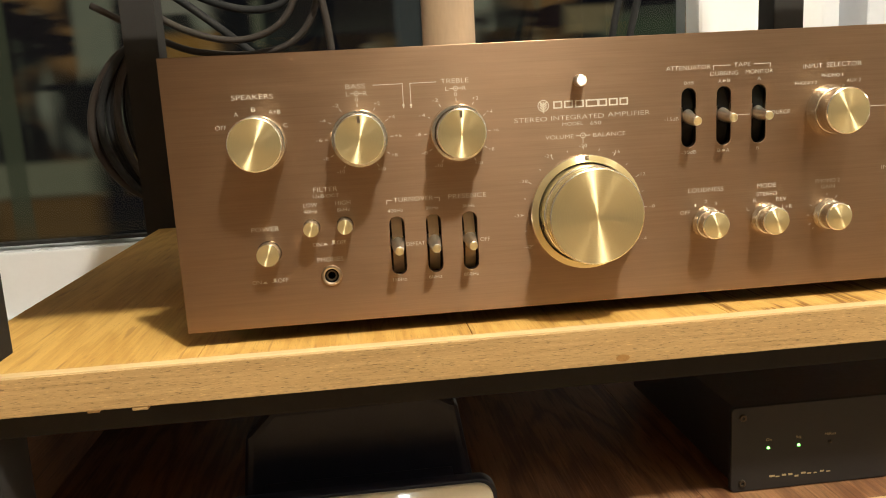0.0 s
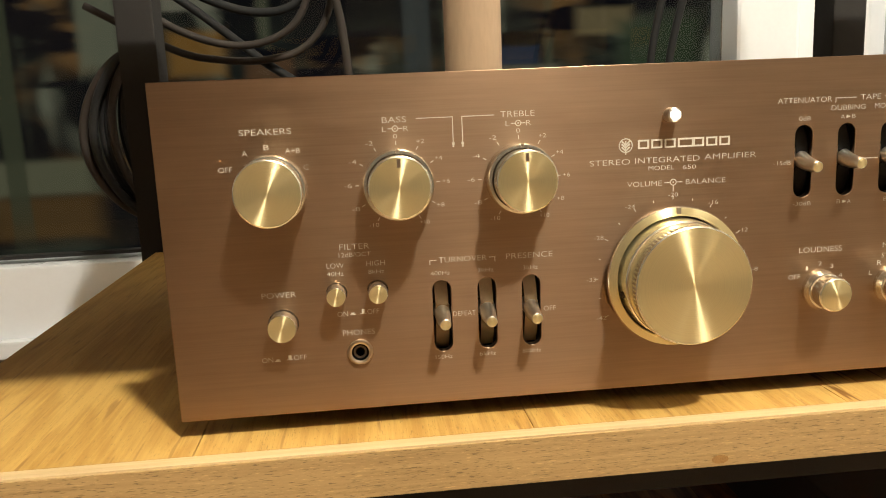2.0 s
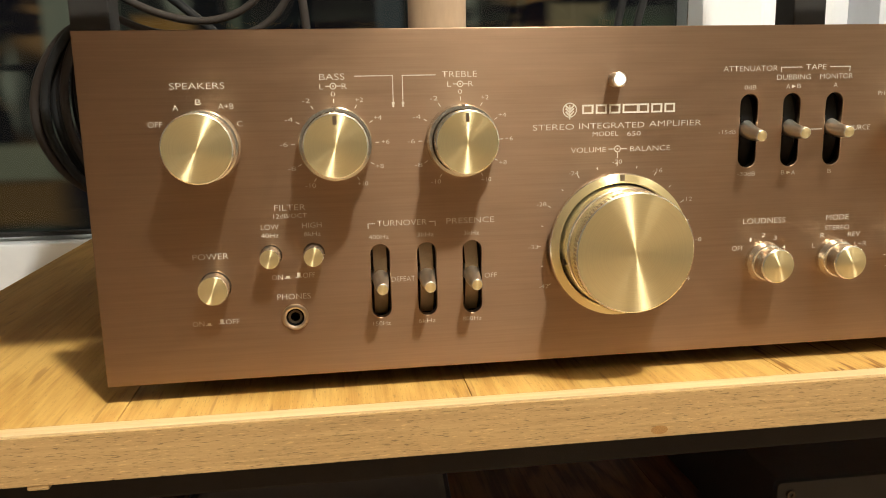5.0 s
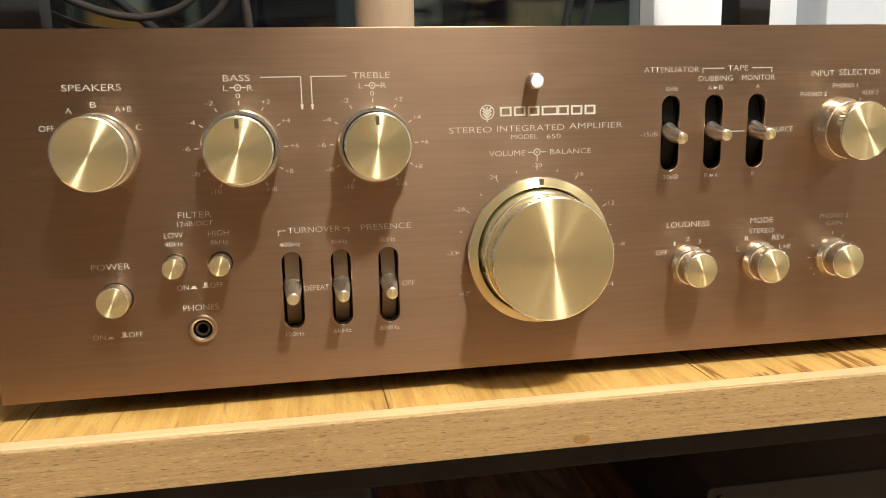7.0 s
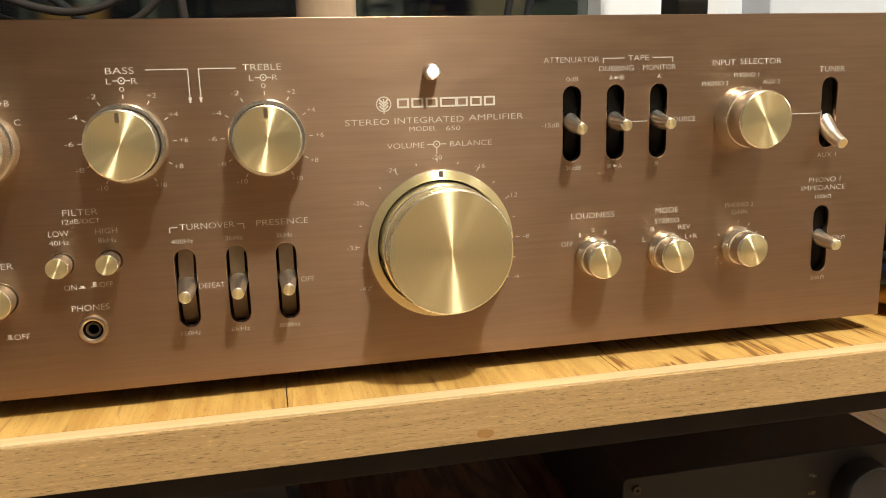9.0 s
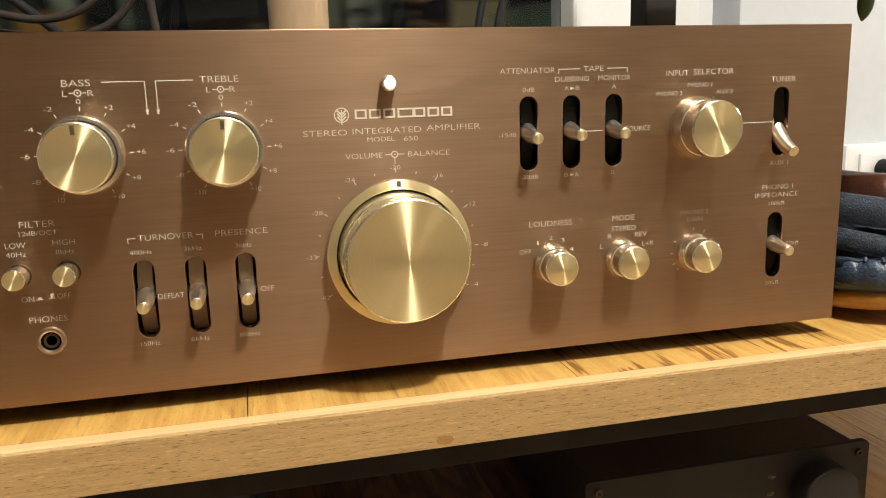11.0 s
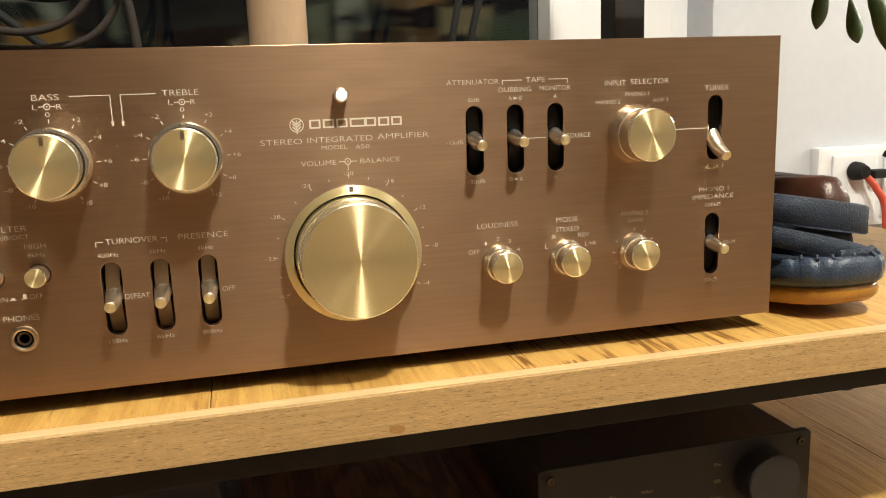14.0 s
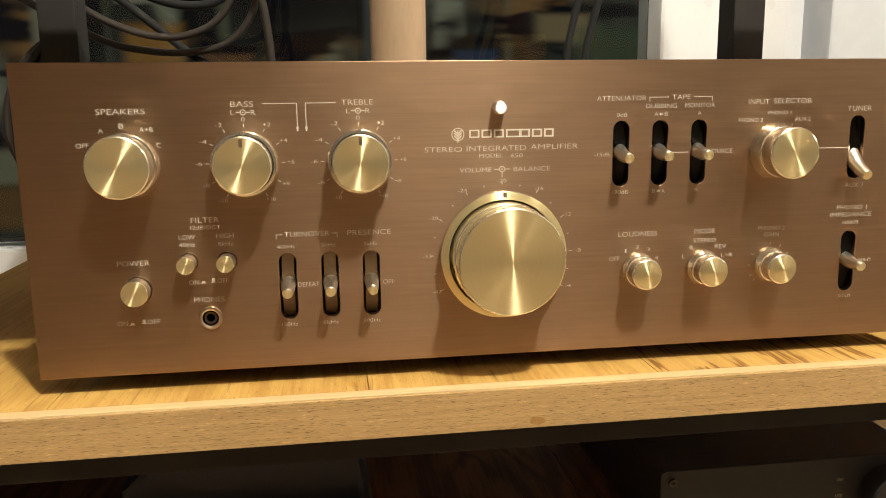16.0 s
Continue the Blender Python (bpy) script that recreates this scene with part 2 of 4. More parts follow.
vb.inputs["Base Color"].default_value, vb.inputs["Roughness"].default_value, vb.inputs["Specular IOR Level"].default_value = (0.004, 0.004, 0.004, 1), 0.9, 0.1
LEDBLUE = glow("blue_white_led", (0.55, 0.75, 1.0), 30)
LEDGREEN = glow("green_led", (0.30, 1.0, 0.20), 4)
LEDPILOT = glow("pilot_lamp", (1.0, 0.88, 0.78), 1.7)


# ---- mesh helpers ----
def part(name, bm, material, parent=None, label=""):
    me = bpy.data.meshes.new(name)
    bm.to_mesh(me)
    bm.free()
    me.materials.append(material)
    ob = new(name, me)
    ob.parent = parent
    return tagged(ob, label)


def thing(name, place, label, category, group="", kind=""):
    ob = new(name)
    ob.location = place
    ob.empty_display_size = 0.02
    return tagged(ob, label, category, group, kind)


def box(x0, x1, y0, y1, z0, z1, bevel=0.0, segments=2):
    bm = bmesh.new()
    bmesh.ops.create_cube(bm, size=1, matrix=Matrix.Translation(((x0 + x1) / 2, (y0 + y1) / 2, (z0 + z1) / 2)) @ Matrix.Diagonal((x1 - x0, y1 - y0, z1 - z0, 1)))
    if bevel:
        bmesh.ops.bevel(bm, geom=bm.edges[:], offset=bevel, segments=segments, profile=0.7, affect="EDGES")
    return bm


def slab(name, x0, x1, y0, y1, z0, z1, material, parent=None, label="", bevel=0.0008):
    """A box as a part, with its own origin at its centre."""
    c = ((x0 + x1) / 2, (y0 + y1) / 2, (z0 + z1) / 2)
    ob = part(name, box(x0 - c[0], x1 - c[0], y0 - c[1], y1 - c[1], z0 - c[2], z1 - c[2], bevel), material, parent, label)
    ob.location = Vector(c) - (parent.location if parent else Vector())
    return ob


def lathe(profile, steps=72, smooth=True, teeth=0.0, count=0):
    """Turns (radius, distance) rows about the y axis, towards -y. teeth: depth of knurling."""
    bm = bmesh.new()
    rings = []
    for r, d in profile:
        cut = [teeth if teeth and k % 2 else 0 for k in range(steps)]
        rings.append([bm.verts.new(((r - cut[k]) * math.cos(2 * math.pi * k / steps), -d, (r - cut[k]) * math.sin(2 * math.pi * k / steps))) for k in range(steps)])
    for a, b in zip(rings, rings[1:]):
        for k in range(steps):
            f = bm.faces.new((a[k], a[(k + 1) % steps], b[(k + 1) % steps], b[k]))
            f.smooth = smooth and not teeth
    bmesh.ops.recalc_face_normals(bm, faces=bm.faces[:])
    # crisp edges where the profile bends
    for ring in rings[1:-1]:
        for k in range(steps):
            e = bm.edges.get((ring[k], ring[(k + 1) % steps]))
            if e and e.calc_face_angle(0) > radians(14):
                e.smooth = False
    return bm


def disc(r, d, dome=0.0, steps=72, rings=8):
    """A face turned about y at distance d, with a slight dome."""
    bm = bmesh.new()
    centre = bm.verts.new((0, -d - dome, 0))
    last = None
    for i in range(1, rings + 1):
        q = r * i / rings
        ring = [bm.verts.new((q * math.cos(2 * math.pi * k / steps), -d - dome * (1 - (i / rings) ** 2), q * math.sin(2 * math.pi * k / steps))) for k in range(steps)]
        for k in range(steps):
            n = (k + 1) % steps
            f = bm.faces.new((centre, ring[k], ring[n])) if last is None else bm.faces.new((last[k], ring[k], ring[n], last[n]))
            f.smooth = True
        last = ring
    bmesh.ops.recalc_face_normals(bm, faces=bm.faces[:])
    return bm


def tube(points, radius, sides=10, cap=True):
    """A round bar or cable along points, smoothed through them; radius may be one number or one a point."""
    pts = [Vector(p) for p in points]
    rad = radius if isinstance(radius, (list, tuple)) else [radius] * len(pts)
    bm, rings, ref = bmesh.new(), [], Vector((0.31, 0.52, 0.79))
    for i, p in enumerate(pts):
        d = (pts[min(i + 1, len(pts) - 1)] - pts[max(i - 1, 0)]).normalized()
        u = (ref - d * ref.dot(d)).normalized()
        v = d.cross(u)
        rings.append([bm.verts.new(p + rad[i] * (math.cos(2 * math.pi * k / sides) * u + math.sin(2 * math.pi * k / sides) * v)) for k in range(sides)])
    for a, b in zip(rings, rings[1:]):
        for k in range(sides):
            bm.faces.new((a[k], a[(k + 1) % sides], b[(k + 1) % sides], b[k])).smooth = True
    if cap:
        bm.faces.new(rings[0][::-1]), bm.faces.new(rings[-1])
    bmesh.ops.recalc_face_normals(bm, faces=bm.faces[:])
    return bm


def smooth_path(points, per=10):
    """Catmull-Rom through the points."""
    p = [Vector(q) for q in points]
    p = [p[0] * 2 - p[1]] + p + [p[-1] * 2 - p[-2]]
    out = []
    for i in range(1, len(p) - 2):
        for k in range(per):
            t = k / per
            out.append(0.5 * (2 * p[i] + (p[i + 1] - p[i - 1]) * t + (2 * p[i - 1] - 5 * p[i] + 4 * p[i + 1] - p[i + 2]) * t * t + (3 * p[i] - p[i - 1] - 3 * p[i + 1] + p[i + 2]) * t ** 3))
    return out + [p[-2]]


def plate_with_holes(name, outer, holes, depth, material, parent, bevel=0.0):
    """A flat plate in x and z, front at y = 0, with openings right through."""
    cu = bpy.data.curves.new(name, "CURVE")
    cu.dimensions, cu.fill_mode, cu.extrude, cu.bevel_depth, cu.bevel_resolution = "2D", "BOTH", depth / 2 - bevel, bevel, 1
    for ring in [outer, *holes]:
        sp = cu.splines.new("POLY")
        sp.points.add(len(ring) - 1)
        for q, (x, z) in zip(sp.points, ring):
            q.co = (x, z, 0, 1)
        sp.use_cyclic_u = True
    tmp = new("tmp", cu)
    me = bpy.data.meshes.new_from_object(tmp.evaluated_get(bpy.context.evaluated_depsgraph_get()))
    bpy.data.objects.remove(tmp)
    bpy.data.curves.remove(cu)
    bm = bmesh.new()
    bm.from_mesh(me)
    bmesh.ops.remove_doubles(bm, verts=bm.verts[:], dist=1e-5)
    bm.to_mesh(me)
    bm.free()
    me.transform(Matrix.Translation((0, depth / 2, 0)) @ Matrix.Rotation(radians(90), 4, "X"))
    me.materials.clear()
    me.materials.append(material)
    ob = new(name, me)
    ob.parent = parent
    return ob


def stadium(x, z, w, h, n=10):
    """Outline of an upright slot with round ends."""
    r = w / 2
    c = h / 2 - r
    return [(x + r * math.cos(math.pi * k / n), z + c + r * math.sin(math.pi * k / n)) for k in range(n + 1)] + \
           [(x - r * math.cos(math.pi * k / n), z - c - r * math.sin(math.pi * k / n)) for k in range(n + 1)]


def ring_of(x, z, r, n=32):
    return [(x + r * math.cos(2 * math.pi * k / n), z + r * math.sin(2 * math.pi * k / n)) for k in range(n)]


def text_mesh(text):
    cu = bpy.data.curves.new("t", "FONT")
    cu.body, cu.resolution_u, cu.fill_mode, cu.extrude = text, 3, "BOTH", 0.0
    cu.offset = -0.012
    tmp = new("tmp", cu)
    me = bpy.data.meshes.new_from_object(tmp.evaluated_get(bpy.context.evaluated_depsgraph_get()))
    bpy.data.objects.remove(tmp)
    bpy.data.curves.remove(cu)
    return me


def legend(text, x0, x1, z, h, parent, material=None, y=-0.00015):
    """Printed words from x0 to x1, centred on height z, capitals h high; all in metres from the parent."""
    me = text_mesh(text)
    co = np.zeros(len(me.vertices) * 3)
    me.vertices.foreach_get("co", co)
    co = co.reshape(-1, 3)
    lo, hi = co.min(0), co.max(0)
    cap = 0.69 if any(c.isalnum() for c in text) else max(hi[1] - lo[1], 0.1)
    out = np.zeros_like(co)
    out[:, 0] = x0 + (co[:, 0] - lo[0]) / (hi[0] - lo[0]) * (x1 - x0)
    out[:, 2] = z - h / 2 + co[:, 1] / cap * h
    out[:, 1] = y
    me.vertices.foreach_set("co", out.ravel())
    me.update()
    me.materials.clear()
    me.materials.append(material or PRINT)
    me.name = "printed_legend"
    ob = new("printed_legend", me)
    ob.parent = parent
    return ob


def bars(name, rects, parent, material=None, y=-0.00015, label=""):
    """Flat printed strokes, each (x0, z0, x1, z1, width)."""
    bm = bmesh.new()
    for x0, z0, x1, z1, w in rects:
        d = Vector((x1 - x0, 0, z1 - z0)).normalized()
        n = Vector((-d.z, 0, d.x)) * w / 2
        a, b = Vector((x0, y, z0)), Vector((x1, y, z1))
        bm.faces.new([bm.verts.new(q) for q in (a - n, b - n, b + n, a + n)])
    return part(name, bm, material or PRINT, parent, label)


def ring_mark(x, z, r, w, parent, y=-0.00015):
    n = 28
    return bars("printed_circle", [(x + r * math.cos(2 * math.pi * k / n), z + r * math.sin(2 * math.pi * k / n), x + r * math.cos(2 * math.pi * (k + 1.1) / n), z + r * math.sin(2 * math.pi * (k + 1.1) / n), w) for k in range(n)], parent, None, y)

# ---- the room ----
SHELF, AMPZ = 0.704, 0.70
R0, R1, YB, YF, ZC = -3.2, 2.0, -4.6, 0.86, 2.5
floor = slab("floor", R0, R1, YB, 1.2, -0.05, 0.0, FLOOR, None, "", 0)
tagged(floor, "pale oak plank floor of the room", "floor", kind="structure")
ceiling = slab("ceiling", R0, R1, YB, 1.2, ZC, ZC + 0.05, CEILING, None, "", 0)
tagged(ceiling, "plain cream painted room ceiling", "ceiling", kind="structure")
for nm, a in (("wall_west", (R0 - 0.1, R0, YB, 1.2)), ("wall_east", (R1, R1 + 0.1, YB, 1.2)), ("wall_south", (R0, R1, YB - 0.1, YB))):
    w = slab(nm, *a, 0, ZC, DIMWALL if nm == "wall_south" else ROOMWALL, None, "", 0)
    tagged(w, "plain painted wall of the room", "wall", kind="structure")
WX0, WX1, WZ0, WZ1 = -1.9, 0.66, 0.505, 2.15
north = thing("wall_north", (0, 0, 0), "white painted wall round the wide window", "wall", kind="structure")
# The stretch below the sill is darker than the wall above.
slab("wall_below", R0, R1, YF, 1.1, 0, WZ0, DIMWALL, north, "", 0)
slab("wall_above", R0, R1, YF, 1.1, WZ1, ZC, WALL, north, "", 0)
slab("wall_side", R0, WX0, YF, 1.1, WZ0, WZ1, WALL, north, "", 0)
slab("wall_side", 0.70, R1, 0.80, 1.1, WZ0, WZ1, WALL, north, "", 0.004)
window = thing("window_1", (0, 0, 0), "wide window with white plastic frame and dark night panes", "window", kind="structure")
slab("bottom_frame", WX0, WX1, 0.835, 0.93, WZ0, 0.636, UPVC, window, "white plastic frame rail", 0.004)
slab("sill", WX0, WX1, 0.815, 0.835, WZ0, 0.531, UPVC, window, "white plastic sill bead", 0.004)
slab("top_frame", WX0, WX1, 0.835, 0.93, WZ1 - 0.09, WZ1, UPVC, window, "", 0.004)
slab("side_frame", 0.435, 0.535, 0.835, 0.93, 0.643, WZ1 - 0.09, UPVC, window, "white plastic frame upright", 0.006)
slab("outer_frame", 0.537, WX1, 0.85, 0.95, 0.643, WZ1 - 0.09, UPVC, window, "", 0.006)
slab("jamb", WX1, 0.70, 0.875, 0.95, WZ0, WZ1, UPVC, window, "", 0.002)
slab("side_frame", WX0, WX0 + 0.1, 0.835, 0.93, 0.643, WZ1 - 0.09, UPVC, window, "", 0.006)
gasket = slab("gasket", WX0 + 0.1, 0.435, 0.862, 0.88, 0.643, 0.648, BLACK, window, "black rubber seal", 0)
GLASS, gt, gb = nodes_of("window_glass")
clear, gloss, fres, mixed = gt.nodes.new("ShaderNodeBsdfTransparent"), gt.nodes.new("ShaderNodeBsdfGlossy"), gt.nodes.new("ShaderNodeFresnel"), gt.nodes.new("ShaderNodeMixShader")
clear.inputs["Color"].default_value, gloss.inputs["Roughness"].default_value, fres.inputs["IOR"].default_value = (0.9, 0.92, 0.9, 1), 0.02, 1.45
gt.links.new(fres.outputs[0], mixed.inputs[0]), gt.links.new(clear.outputs[0], mixed.inputs[1]), gt.links.new(gloss.outputs[0], mixed.inputs[2])
gt.links.new(mixed.outputs[0], gt.nodes["Material Output"].inputs["Surface"])
gt.nodes.remove(gb)
pane = slab("pane", WX0 + 0.1, 0.435, 0.885, 0.889, 0.643, WZ1 - 0.09, GLASS, window, "dark glass pane", 0)
pane.visible_shadow = False


def pane_reflections():
    """Room reflections in the dark panes, painted as blurred dim glowing shapes far off."""
    m, t, b = nodes_of("painted_pane_reflections")
    N, L = t.nodes, t.links
    co = N.new("ShaderNodeTexCoord")

    def cloud(scale, stretch, detail, lo, hi):
        mp, n, g = N.new("ShaderNodeMapping"), N.new("ShaderNodeTexNoise"), N.new("ShaderNodeMapRange")
        mp.inputs["Scale"].default_value = stretch
        n.inputs["Scale"].default_value, n.inputs["Detail"].default_value = scale, detail
        g.interpolation_type = "SMOOTHSTEP"
        g.inputs["From Min"].default_value, g.inputs["From Max"].default_value = lo, hi
        L.new(co.outputs["Object"], mp.inputs["Vector"]), L.new(mp.outputs["Vector"], n.inputs["Vector"]), L.new(n.outputs["Fac"], g.inputs["Value"])
        return g.outputs["Result"]

    def layer(under, colour, fac):
        mx = N.new("ShaderNodeMix")
        mx.data_type = "RGBA"
        mx.inputs["B"].default_value = (*colour, 1)
        if isinstance(under, tuple):
            mx.inputs["A"].default_value = (*under, 1)
        else:
            L.new(under, mx.inputs["A"])
        L.new(fac, mx.inputs["Factor"])
        return mx.outputs["Result"]

    c = layer((0.004, 0.004, 0.004), (0.020, 0.022, 0.015), cloud(1.1, (1, 1, 1), 2, 0.42, 0.66))
    c = layer(c, (0.085, 0.045, 0.016), cloud(1.5, (1.0, 1, 1.5), 2, 0.52, 0.70))
    c = layer(c, (0.10, 0.098, 0.066), cloud(1.7, (1.6, 1, 0.9), 2, 0.55, 0.72))
    c = layer(c, (0.060, 0.062, 0.036), cloud(2.2, (1.8, 1, 0.07), 1, 0.56, 0.72))
    c = layer(c, (0.003, 0.003, 0.004), cloud(2.4, (0.6, 1, 2.6), 3, 0.48, 0.62))
    sep = N.new("ShaderNodeSeparateXYZ")
    L.new(co.outputs["Object"], sep.inputs[0])

    def patch(cx, cz, sx, sz):
        """A blurred patch of painted, glowing reflection far off."""
        both = []
        for out, mid, half in (("X", cx, sx), ("Z", cz, sz)):
            off, ab = N.new("ShaderNodeMath"), N.new("ShaderNodeMath")
            off.operation, ab.operation = "SUBTRACT", "ABSOLUTE"
            off.inputs[1].default_value = mid
            div = N.new("ShaderNodeMath")
            div.operation = "DIVIDE"
            div.inputs[1].default_value = half
            L.new(sep.outputs[out], off.inputs[0]), L.new(off.outputs[0], div.inputs[0]), L.new(div.outputs[0], ab.inputs[0])
            both.append(ab.outputs[0])
        big, g = N.new("ShaderNodeMath"), N.new("ShaderNodeMapRange")
        big.operation = "MAXIMUM"
        g.interpolation_type = "SMOOTHSTEP"
        g.inputs["From Min"].default_value, g.inputs["From Max"].default_value, g.inputs["To Min"].default_value, g.inputs["To Max"].default_value = 0.7, 1.35, 0.85, 0.0
        L.new(both[0], big.inputs[0]), L.new(both[1], big.inputs[1]), L.new(big.outputs[0], g.inputs["Value"])
        return g.outputs["Result"]

    for colour, at in (((0.085, 0.085, 0.055), (-1.46, 0.05, 0.10, 0.22)), ((0.075, 0.072, 0.042), (-1.83, -0.71, 0.28, 0.09)), ((0.055, 0.030, 0.010), (-1.83, -0.92, 0.28, 0.11)),
                       ((0.12, 0.058, 0.012), (-0.97, -0.10, 0.14, 0.11)), ((0.11, 0.10, 0.07), (-1.0, 0.17, 0.14, 0.05)), ((0.030, 0.032, 0.018), (-1.95, -0.3, 0.05, 0.7)),
                       ((0.030, 0.033, 0.030), (0.19, 0.0, 0.07, 0.25)), ((0.10, 0.075, 0.036), (1.22, 0.0, 0.15, 0.07)), ((0.014, 0.022, 0.036), (0.73, -0.17, 0.12, 0.05)),
                       ((0.075, 0.066, 0.042), (0.78, -0.26, 0.18, 0.04)), ((0.022, 0.030, 0.016), (1.53, -0.14, 0.22, 0.13)), ((0.060, 0.030, 0.014), (-0.6, -0.2, 0.12, 0.06))):
        c = layer(c, colour, patch(*at))
    L.new(c, b.inputs["Emission Color"])
    b.inputs["Base Color"].default_value = (0, 0, 0, 1)
    b.inputs["Roughness"].default_value = 1.0
    b.inputs["Specular IOR Level"].default_value = 0.0
    b.inputs["Emission Strength"].default_value = 1.1
    return m


# Glowing board added outside; its colours stand for reflections in the glass.
bd = slab("backdrop", -6, 6, 4.0, 4.05, -2.5, 5, pane_reflections(), None, "", 0)
tagged(bd, "dim glowing shapes standing for the room mirrored in the panes", "backdrop", kind="structure")
pipe = thing("heating_pipe", (0.008, 0.66, 0), "tan painted upright pipe before the window", "pipe")
part("tube", tube([(0, 0, z) for z in (0.0, 0.6, 1.2, 1.8, 2.45)], 0.0355, 32), TUBE, pipe)
part("collar", tube([(0, 0, 0.0), (0, 0, 0.02)], 0.05, 32), TUBE, pipe)

# ---- the rack ----
XL, XR, Y0, Y1 = -0.357, 0.507, -0.016, 0.53
rack = thing("hifi_rack", (0, 0, 0), "black steel hi-fi rack with square posts", "rack")
for x0, y0 in ((XL, Y0), (XR - 0.037, Y0), (XL - 0.012, 0.492), (0.375, 0.492)):
    slab("post", x0, x0 + 0.037, y0, y0 + 0.038, 0.0, 1.22, STEEL, rack, "", 0.002)
for z in (0.667, 0.545):
    slab("front_rail", XL + 0.037, XR - 0.037, -0.012, 0.012, z, z + (0.0163 if z > 0.6 else 0.0128), STEEL, rack, "", 0.0012)
    slab("back_rail", XL + 0.037, XR - 0.037, 0.505, 0.528, z, z + 0.013, STEEL, rack, "", 0.0012)
    for x0 in (XL + 0.004, XR - 0.030):
        slab("side_rail", x0, x0 + 0.026, 0.022, 0.492, z, z + 0.013, STEEL, rack, "", 0.0012)
# Side panel takes the oak that has shade in its colour.
slab("side_panel", XL + 0.001, XL + 0.010, 0.022, 0.49, 0.5775, 0.666, OAKSHADE, rack, "wooden side panel in the shade-darkened oak", 0.0005)
bump = tube([(0.268, -0.002, 0.6675), (0.268, -0.002, 0.6645)], 0.006, 20)
part("stop_button", bump, NAVYBOX, rack, "small dark rubber stop under the rail")


def shelf_board(name, top, thick, label, mat, front, x0, x1):
    """A board of six veneered staves, with a pale lip and a brown front band; front: where the staves end."""
    s = thing(name, (0, 0, 0), label, "shelf")
    edges = [x0, -0.213, -0.069, 0.0745, 0.219, 0.363, x1]
    for a, b in zip(edges, edges[1:]):
        # On the lower shelf, right-hand staves take the lit oak, others the shaded copy.
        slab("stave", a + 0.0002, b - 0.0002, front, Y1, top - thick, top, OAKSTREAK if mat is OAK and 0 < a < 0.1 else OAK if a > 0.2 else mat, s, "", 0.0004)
    slab("lip", x0 + 0.002, x1 - 0.002, front - 0.0080, front - 0.0003, top - thick + 0.0006, top + 0.0002, LIP, s, "pale oak edging strip", 0.0006)
    slab("front_band", x0 + 0.002, x1 - 0.002, front - 0.0095, front - 0.0082, top - thick, top - 0.0004, BAND, s, "brown grained front edge with small chips", 0.0005)
    return s


top_shelf = shelf_board("oak_shelf", SHELF, 0.0205, "golden oak veneered shelf carrying the amplifier", OAK, -0.0172, -0.355, 0.497)
shelf_board("lower_oak_shelf", 0.577, 0.019, "oak veneered lower shelf with shade put into its staves", OAKSHADE, -0.0062, XL, XR)
upper = thing("upper_oak_shelf", (0, 0, 0), "oak shelf above, shading the back of the boards", "shelf")
slab("board", XL, XR, -0.035, 0.43, 0.95, 0.985, OAK, upper)

stain = part("stain", disc(0.0034, 0.00012, 0.0, 11, 2), SMUDGE, top_shelf, "small brown smudge")
stain.location, stain.scale = (0.0105, -0.0267, 0.6868), (1.15, 1, 0.6)
slab("chip", -0.246, -0.238, -0.0264, -0.0205, 0.6815, 0.6838, BAND, top_shelf, "pale splinter under the edge", 0.0007)
slab("chip", -0.268, -0.262, -0.0262, -0.0205, 0.6822, 0.6838, BAND, top_shelf, "", 0.0005)

# ---- the amplifier ----
amp = thing("stereo_amplifier", (0, 0, AMPZ), "vintage stereo amplifier with bronze brushed front and champagne knobs", "amplifier")
M = 0.001
PB, PT, PW = 12.6 * M, 156 * M, 220 * M
SLOTS = [(x * M, 51.9 * M) for x in (-104.9, -85.0, -65.3)] + [(x * M, 111.3 * M) for x in (58.4, 78.4, 98.6)] + [(184.2 * M, 112.1 * M), (184.2 * M, 52.7 * M)]
holes = [stadium(x, z, 8.7 * M, 32.6 * M) for x, z in SLOTS]
holes += [ring_of(-173.6 * M, 53.0 * M, 6.7 * M), ring_of(-150.2 * M, 65.2 * M, 4.7 * M), ring_of(-132.5 * M, 65.3 * M, 4.7 * M), ring_of(-141.6 * M, 38.4 * M, 5.0 * M)]
front = plate_with_holes("front_panel", [(-PW, PB), (PW, PB), (PW, PT), (-PW, PT)], holes, 0.004, PANEL, amp, 0.0003)
tagged(front, "bronze brushed aluminium front panel")
part("case", box(-0.206, 0.206, 0.016, 0.36, 0.014, 0.150, 0.002), CASE, amp, "dark metal case behind the panel")
part("subpanel", box(-0.212, 0.212, 0.0125, 0.016, 0.016, 0.150), BLACK, amp, "black inner plate")
for x, y in ((-0.17, 0.05), (0.17, 0.05), (-0.17, 0.31), (0.17, 0.31)):
    f = part("foot", tube([(x, y, SHELF - AMPZ), (x, y, 0.014)], 0.016, 24), BLACK, amp, "black rubber foot")


def knob_at(name, x, z, label):
    k = part(name, lathe([(0.002, 0.0), (0.003, 0.0002)], 12), GROOVE, amp, label)
    k.location = (x * M, 0, z * M)
    return k


def turned(parent, name, profile, mat, label="", teeth=0.0, steps=72):
    return part(name, lathe([(r * M, d * M) for r, d in profile], steps, True, teeth * M), mat, parent, label)


